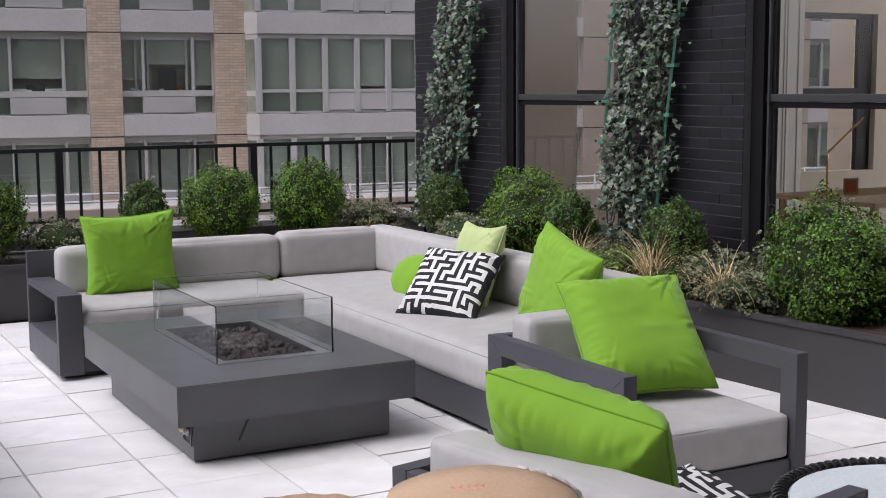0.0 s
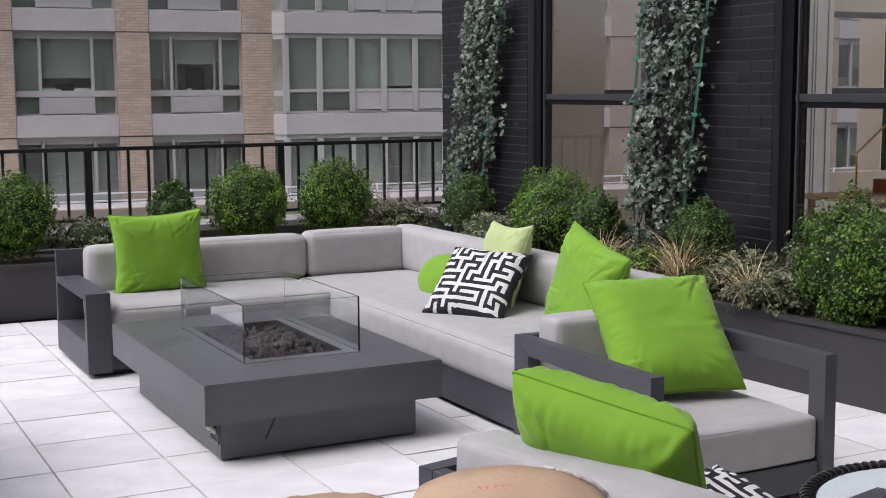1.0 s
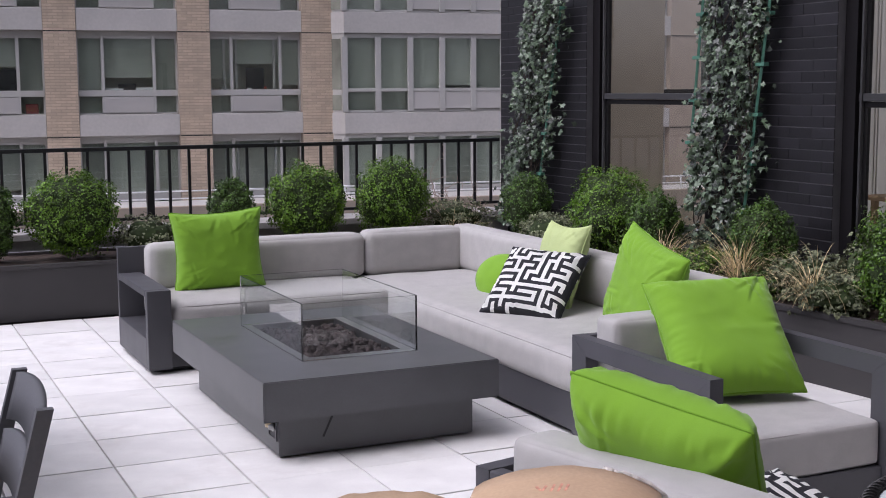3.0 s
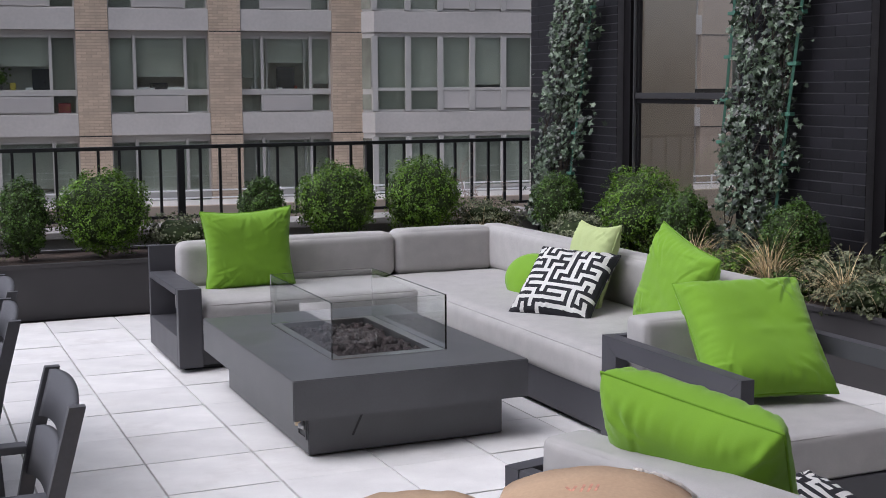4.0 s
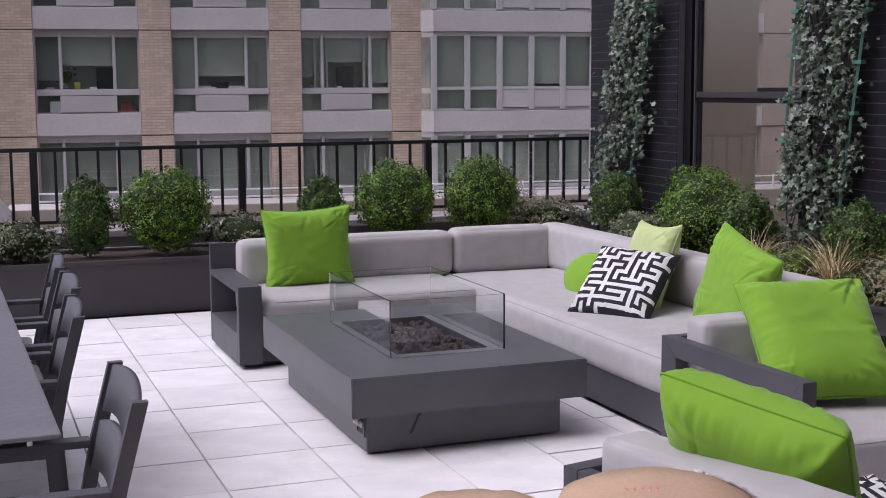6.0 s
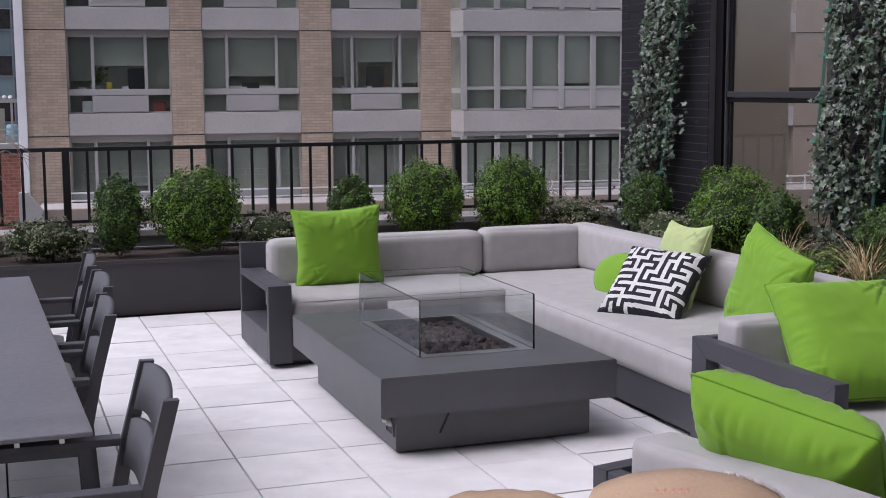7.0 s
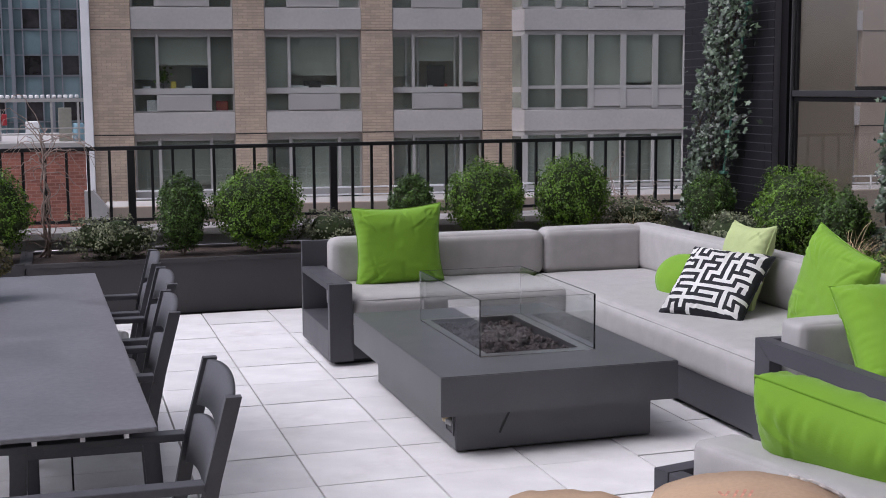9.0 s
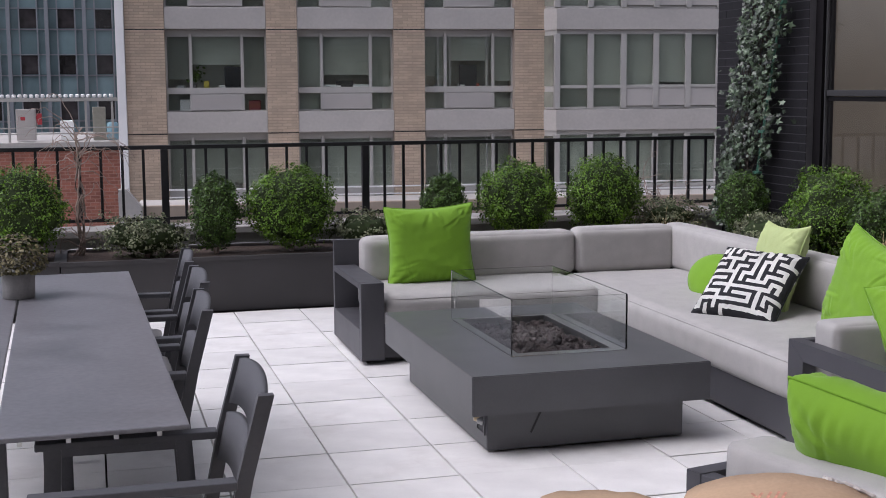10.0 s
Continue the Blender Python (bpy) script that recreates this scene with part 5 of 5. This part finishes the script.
# low red brick building with machinery on its roof
roof_block = thing("brick_building", "low red brick building with rooftop machinery", "building", pose(0, 60, 0))
part("wall", box(-16, 1.9, 0, 14, -20, -1.0, 0.02), M_RBRICK, roof_block)
part("coping", box(-16.1, 2.0, -0.1, 14.1, -0.995, -0.62, 0.02), M_BAND, roof_block)
skid = thing("rooftop_frame", "galvanised steel frame on the brick building's roof", "machinery", pose(0, 60.6, -0.615))
for x in (-6.2, -3.35, -0.05, 1.10):
    part("frame_post", box(x - 0.05, x + 0.05, -0.3, -0.2, 0, 1.85, 0.01), M_ALU, skid)
part("frame_beam", box(-8.0, 1.35, -0.32, -0.18, 1.79, 1.95, 0.01), M_ALU, skid)
tooth = mesh_of(lathe([(0.05, 0.0), (0.09, 0.03), (0.09, 0.12), (0.05, 0.15)], 10), "insulator", M_WHITEW)
for k in range(38):
    part("insulator", tooth, None, skid, m=pose(-8.0 + k * 0.245, -0.25, 1.96))
for z in (0.36, 0.62):
    part("frame_rail", box(-8.0, 1.35, -0.31, -0.27, z - 0.03, z + 0.03, 0.01), M_ALU, skid)
cab = thing("electrical_cabinet", "grey electrical cabinet with a red alarm box", "machinery", pose(-3.1, 61.2, -0.615))
part("cabinet_body", box(0, 0.85, 0, 0.6, 0.05, 1.45, 0.02), M_LOUVRE, cab)
part("cabinet_door", box(0.06, 0.79, -0.02, 0.0, 0.12, 1.38, 0.01), M_LOUVRE, cab)
part("warning_sticker", box(0.20, 0.40, -0.026, -0.0205, 0.95, 1.10, 0), mat("red_paint", (0.45, 0.04, 0.05), 0.5), cab, "red and white sticker")
part("alarm_box", box(0.88, 1.12, 0.05, 0.35, 0.75, 1.25, 0.02), mat("alarm_red", (0.42, 0.03, 0.04), 0.5), cab, "red alarm box")
tank = tagged(part("white_tank", box(-1.2, -0.6, 61.2, 61.8, -0.615, 0.30, 0.06), M_WHITEW), "white plastic covered unit on the roof", "machinery")
duct = tagged(part("beige_duct", box(0.24, 0.82, 61.3, 61.9, -0.615, 0.90, 0.03), mat("beige_metal", (0.30, 0.29, 0.24), 0.6)), "beige sheet-metal duct housing on the roof", "machinery")
drum = tagged(part("blue_drum", lathe([(0.22, 0.0), (0.26, 0.05), (0.26, 0.75), (0.20, 0.82)], 20), mat("pale_blue_drum", (0.25, 0.42, 0.50), 0.5), smooth=True, m=pose(1.1, 61.4, -0.615)), "pale blue drum on the roof", "drum")


# ---------------------------------------------------------------- loose things
def side_table():
    t = thing("wicker_side_table", "round black wicker side table with pale glass top", "side table", pose(3.307, 2.81, 0) @ Matrix.Diagonal((1.08, 1.08, 0.79, 1)))
    part("glass_top", lathe([(0.40, 0.430), (0.405, 0.436), (0.40, 0.442)], 48), M_FROST, t, "pale frosted glass top")
    part("apron", lathe([(0.40, 0.0), (0.36, 0.2), (0.42, 0.425)], 48), M_WICKER, t)
    ringm = bmesh.new()
    tube([(0.432 * math.cos(a * math.pi / 36), 0.432 * math.sin(a * math.pi / 36), 0.440) for a in range(72)], 0.014, 6, True, bm=ringm)
    part("rim", ringm, M_WICKER, t, smooth=True)
    strand = mesh_of(tube([(0.020 * math.cos(a * math.pi / 6), 0, 0.020 * math.sin(a * math.pi / 6)) for a in range(12)], 0.0055, 5, True), "strand", M_WICKER, True)
    for k in range(84):
        a = 2 * math.pi * k / 84
        part("strand", strand, None, t, m=pose(0.432 * math.cos(a), 0.432 * math.sin(a), 0.440, 0, 0, math.degrees(a)) @ pose(0, 0, 0, 0, 0, 14))
    return t


side_table()


def carton():
    """A tall opened carton, its torn flaps bowed up."""
    c = thing("cardboard_carton", "tan cardboard carton with torn bowed flaps and red print", "box", pose(1.03, 2.03, 0, 0, 0, -29))
    for n, b in (("front_panel", (-0.30, 0.30, -0.20, -0.194, 0.0, 0.86)), ("back_panel", (-0.30, 0.30, 0.194, 0.20, 0.0, 0.86)), ("side_panel", (-0.30, -0.294, -0.193, 0.193, 0.0, 0.86)), ("side_panel", (0.294, 0.30, -0.193, 0.193, 0.0, 0.86)), ("bottom_panel", (-0.293, 0.293, -0.193, 0.193, 0.0, 0.006))):
        part(n, box(*b, 0), M_CARD, c)

    def flap(name, x0, x1, y0, y1, rise, seed):
        bm = bmesh.new()
        n = 24
        for side in (0, 1):
            for i in range(n + 1):
                for j in range(9):
                    u, v = i / n, j / 8
                    x = x0 + (x1 - x0) * u
                    y = y0 + (y1 - y0) * v + (0.012 * noise.noise(Vector((u * 9, seed, 0))) if j == 8 else 0)
                    z = 0.862 + rise * (math.sin(math.pi * u) ** 0.42) * (0.45 + 0.55 * v) + 0.006 * noise.noise(Vector((u * 5, v * 3, seed))) - 0.005 * side
                    bm.verts.new((x, y, z))
        bm.verts.ensure_lookup_table()
        o = (n + 1) * 9
        for i in range(n):
            for j in range(8):
                a = i * 9 + j
                bm.faces.new([bm.verts[q] for q in (a, a + 9, a + 10, a + 1)])
                bm.faces.new([bm.verts[q + o] for q in (a + 1, a + 10, a + 9, a)])
        for i in range(n):
            for j in (0, 8):
                a = i * 9 + j
                bm.faces.new([bm.verts[q] for q in (a, a + 9, a + 9 + o, a + o)])
        return part(name, bm, M_CARD, c, smooth=True)

    flap("flap", -0.06, 0.34, -0.20, 0.22, 0.085, 1)
    flap("flap", -0.34, -0.065, -0.20, 0.20, 0.034, 2)
    paper = mat("torn_white_paper", (0.66, 0.62, 0.58), 0.9, bump=0.2)
    edge_pts = []
    for k in range(26):
        u = 0.68 + 0.32 * k / 25
        edge_pts.append((-0.06 + 0.40 * u, 0.222 + 0.010 * noise.noise(Vector((u * 30, 3, 1))), 0.862 + 0.085 * (math.sin(math.pi * u) ** 0.42 if u < 1 else 0) + 0.005 * noise.noise(Vector((u * 40, 0, 5)))))
    part("torn_edge", tube(edge_pts, 0.0045, 6), paper, c, "torn white paper edge")
    red = mat("red_ink", (0.60, 0.29, 0.20), 0.8, var=0.3, scale=60, bump=0)
    for k, (dx, tilt, ln) in enumerate(((0.0, 24, 0.022), (0.010, -18, 0.026), (0.026, -14, 0.034), (0.040, -14, 0.038), (0.053, -14, 0.030))):
        u, v = (0.145 + dx) / 0.40, 0.32 / 0.42
        z = 0.862 + 0.085 * (math.sin(math.pi * u) ** 0.42) * (0.45 + 0.55 * v) + 0.006 * noise.noise(Vector((u * 5, v * 3, 1)))
        part("print_bar", box(-0.0025, 0.0025, -ln / 2, ln / 2, -0.002, 0.0010, 0), red, c, "faded red print", m=pose(0.085 + dx, 0.12, z, 6.4, 0, tilt))
    return c


carton()

pot = thing("potted_plant", "grey cement pot with a small bronze-green shrub on the table", "plant", pose(-0.345, 6.18, 0.7405))
part("pot", lathe([(0.066, 0), (0.072, 0.004), (0.076, 0.14), (0.070, 0.14), (0.066, 0.115), (0.0, 0.115)][:5], 32), M_POT, pot, smooth=True)
part("soil", lathe([(0.0675, 0.112), (0.0675, 0.116)], 24), M_SOIL, pot)
rng = random.Random(31)
spots = []
for k in range(1100):
    dv = Vector((rng.gauss(0, 1), rng.gauss(0, 1), abs(rng.gauss(0, 1)) * 0.9)).normalized()
    p = Vector((dv.x * 0.135, dv.y * 0.135, 0.125 + dv.z * 0.17)) * (1.02 - 0.5 * rng.random() ** 2)
    p.z = max(p.z, 0.125)
    spots.append((p, dv + Vector((rng.gauss(0, 0.5), rng.gauss(0, 0.5), 0.5)), rng.uniform(0.7, 1.2)))
me = leaves(spots, LEAF_OVAL, 0.020, rng)
me.materials.append(mat("bronze_green_leaf", (0.10, 0.085, 0.030), 0.6, isl=0.5, bump=0))
tagged(part("leaves", me, None, pot), kind="stuff")


# ---------------------------------------------------------------- pieces: pavers and bricks
gap = 0.0046
paver = mesh_of(box(gap, TILE - gap, gap, TILE - gap, -0.030, 0.0, 0.0010, seg=1), "paver", M_PAVER)
rng = random.Random(2)
far = bmesh.new()
for i in range(-14, 10):
    for j in range(-18, 9):
        x, y = TX + i * TILE, TY + j * TILE
        top = rng.uniform(-0.0015, 0.0015)
        if -5 <= i <= 8 and j >= -6:
            part("paver", paver, None, floor, m=pose(x, y, top, rng.uniform(-0.12, 0.12), rng.uniform(-0.12, 0.12), rng.uniform(-0.1, 0.1)))
        elif y > -4:
            v = [far.verts.new((x + a * (TILE - gap) + (1 - a) * gap, y + b * (TILE - gap) + (1 - b) * gap, top)) for a, b in ((0, 0), (1, 0), (1, 1), (0, 1))]
            far.faces.new(v)
tagged(part("outer_pavers", far, M_PAVER, floor), kind="stuff")

# dark brick courses on the near face of the wall
COURSE, BL = 0.0715, 0.215
brick = mesh_of(box(0, 0.03, 0.0006, BL - 0.0006, 0.0036, COURSE - 0.0036, 0.0006, seg=1), "brick", M_DBRICK)
rest = bmesh.new()
made = 0
for y0, y1 in edges[:2]:
    for r in range(0, 44):
        z = 0.36 + r * COURSE
        y = y0 - (BL / 2 if r % 2 else 0)
        while y < y1 - 0.02:
            a, b = max(y, y0), min(y + BL, y1)
            if b - a > 0.03:
                dx = rng.uniform(-0.0015, 0.0015)
                if b - a > BL - 0.001 and y0 < 7 and made < 300:
                    part("brick", brick, None, brick_wall, m=pose(WALL_X + dx, a, z))
                    made += 1
                else:
                    box(WALL_X + dx, WALL_X + 0.03, a + 0.0006, b - 0.0006, z + 0.0036, z + COURSE - 0.0036, 0, rest)
            y += BL
tagged(part("brick_rest", rest, M_DBRICK, brick_wall), kind="stuff")

# tan brick courses on the piers of the block
verts, faces = [], []
H, L = 0.082, 0.27
for a, b in PIERS[:4]:
    for r in range(-62, 70):
        z = TOPZ + 0.13 + r * H - 0.02
        x = a - (L / 2 if r % 2 else 0)
        while x < b - 0.02:
            p, q = max(x, a) + 0.006, min(x + L, b) - 0.006
            if q - p > 0.03:
                base = len(verts)
                y = rng.uniform(-0.002, 0.002)
                verts += [(u, v, w) for v in (y, 0.0119) for u, w in ((p, z + 0.007), (q, z + 0.007), (q, z + H - 0.007), (p, z + H - 0.007))]
                faces += [(base, base + 1, base + 2, base + 3), (base + 1, base + 5, base + 6, base + 2), (base + 4, base, base + 3, base + 7), (base + 3, base + 2, base + 6, base + 7), (base + 4, base + 5, base + 1, base)]
            x += L
me = bpy.data.meshes.new("bricks")
me.from_pydata(verts, [], faces)
me.materials.append(M_TBRICK)
tagged(part("bricks", me, None, block), kind="stuff")
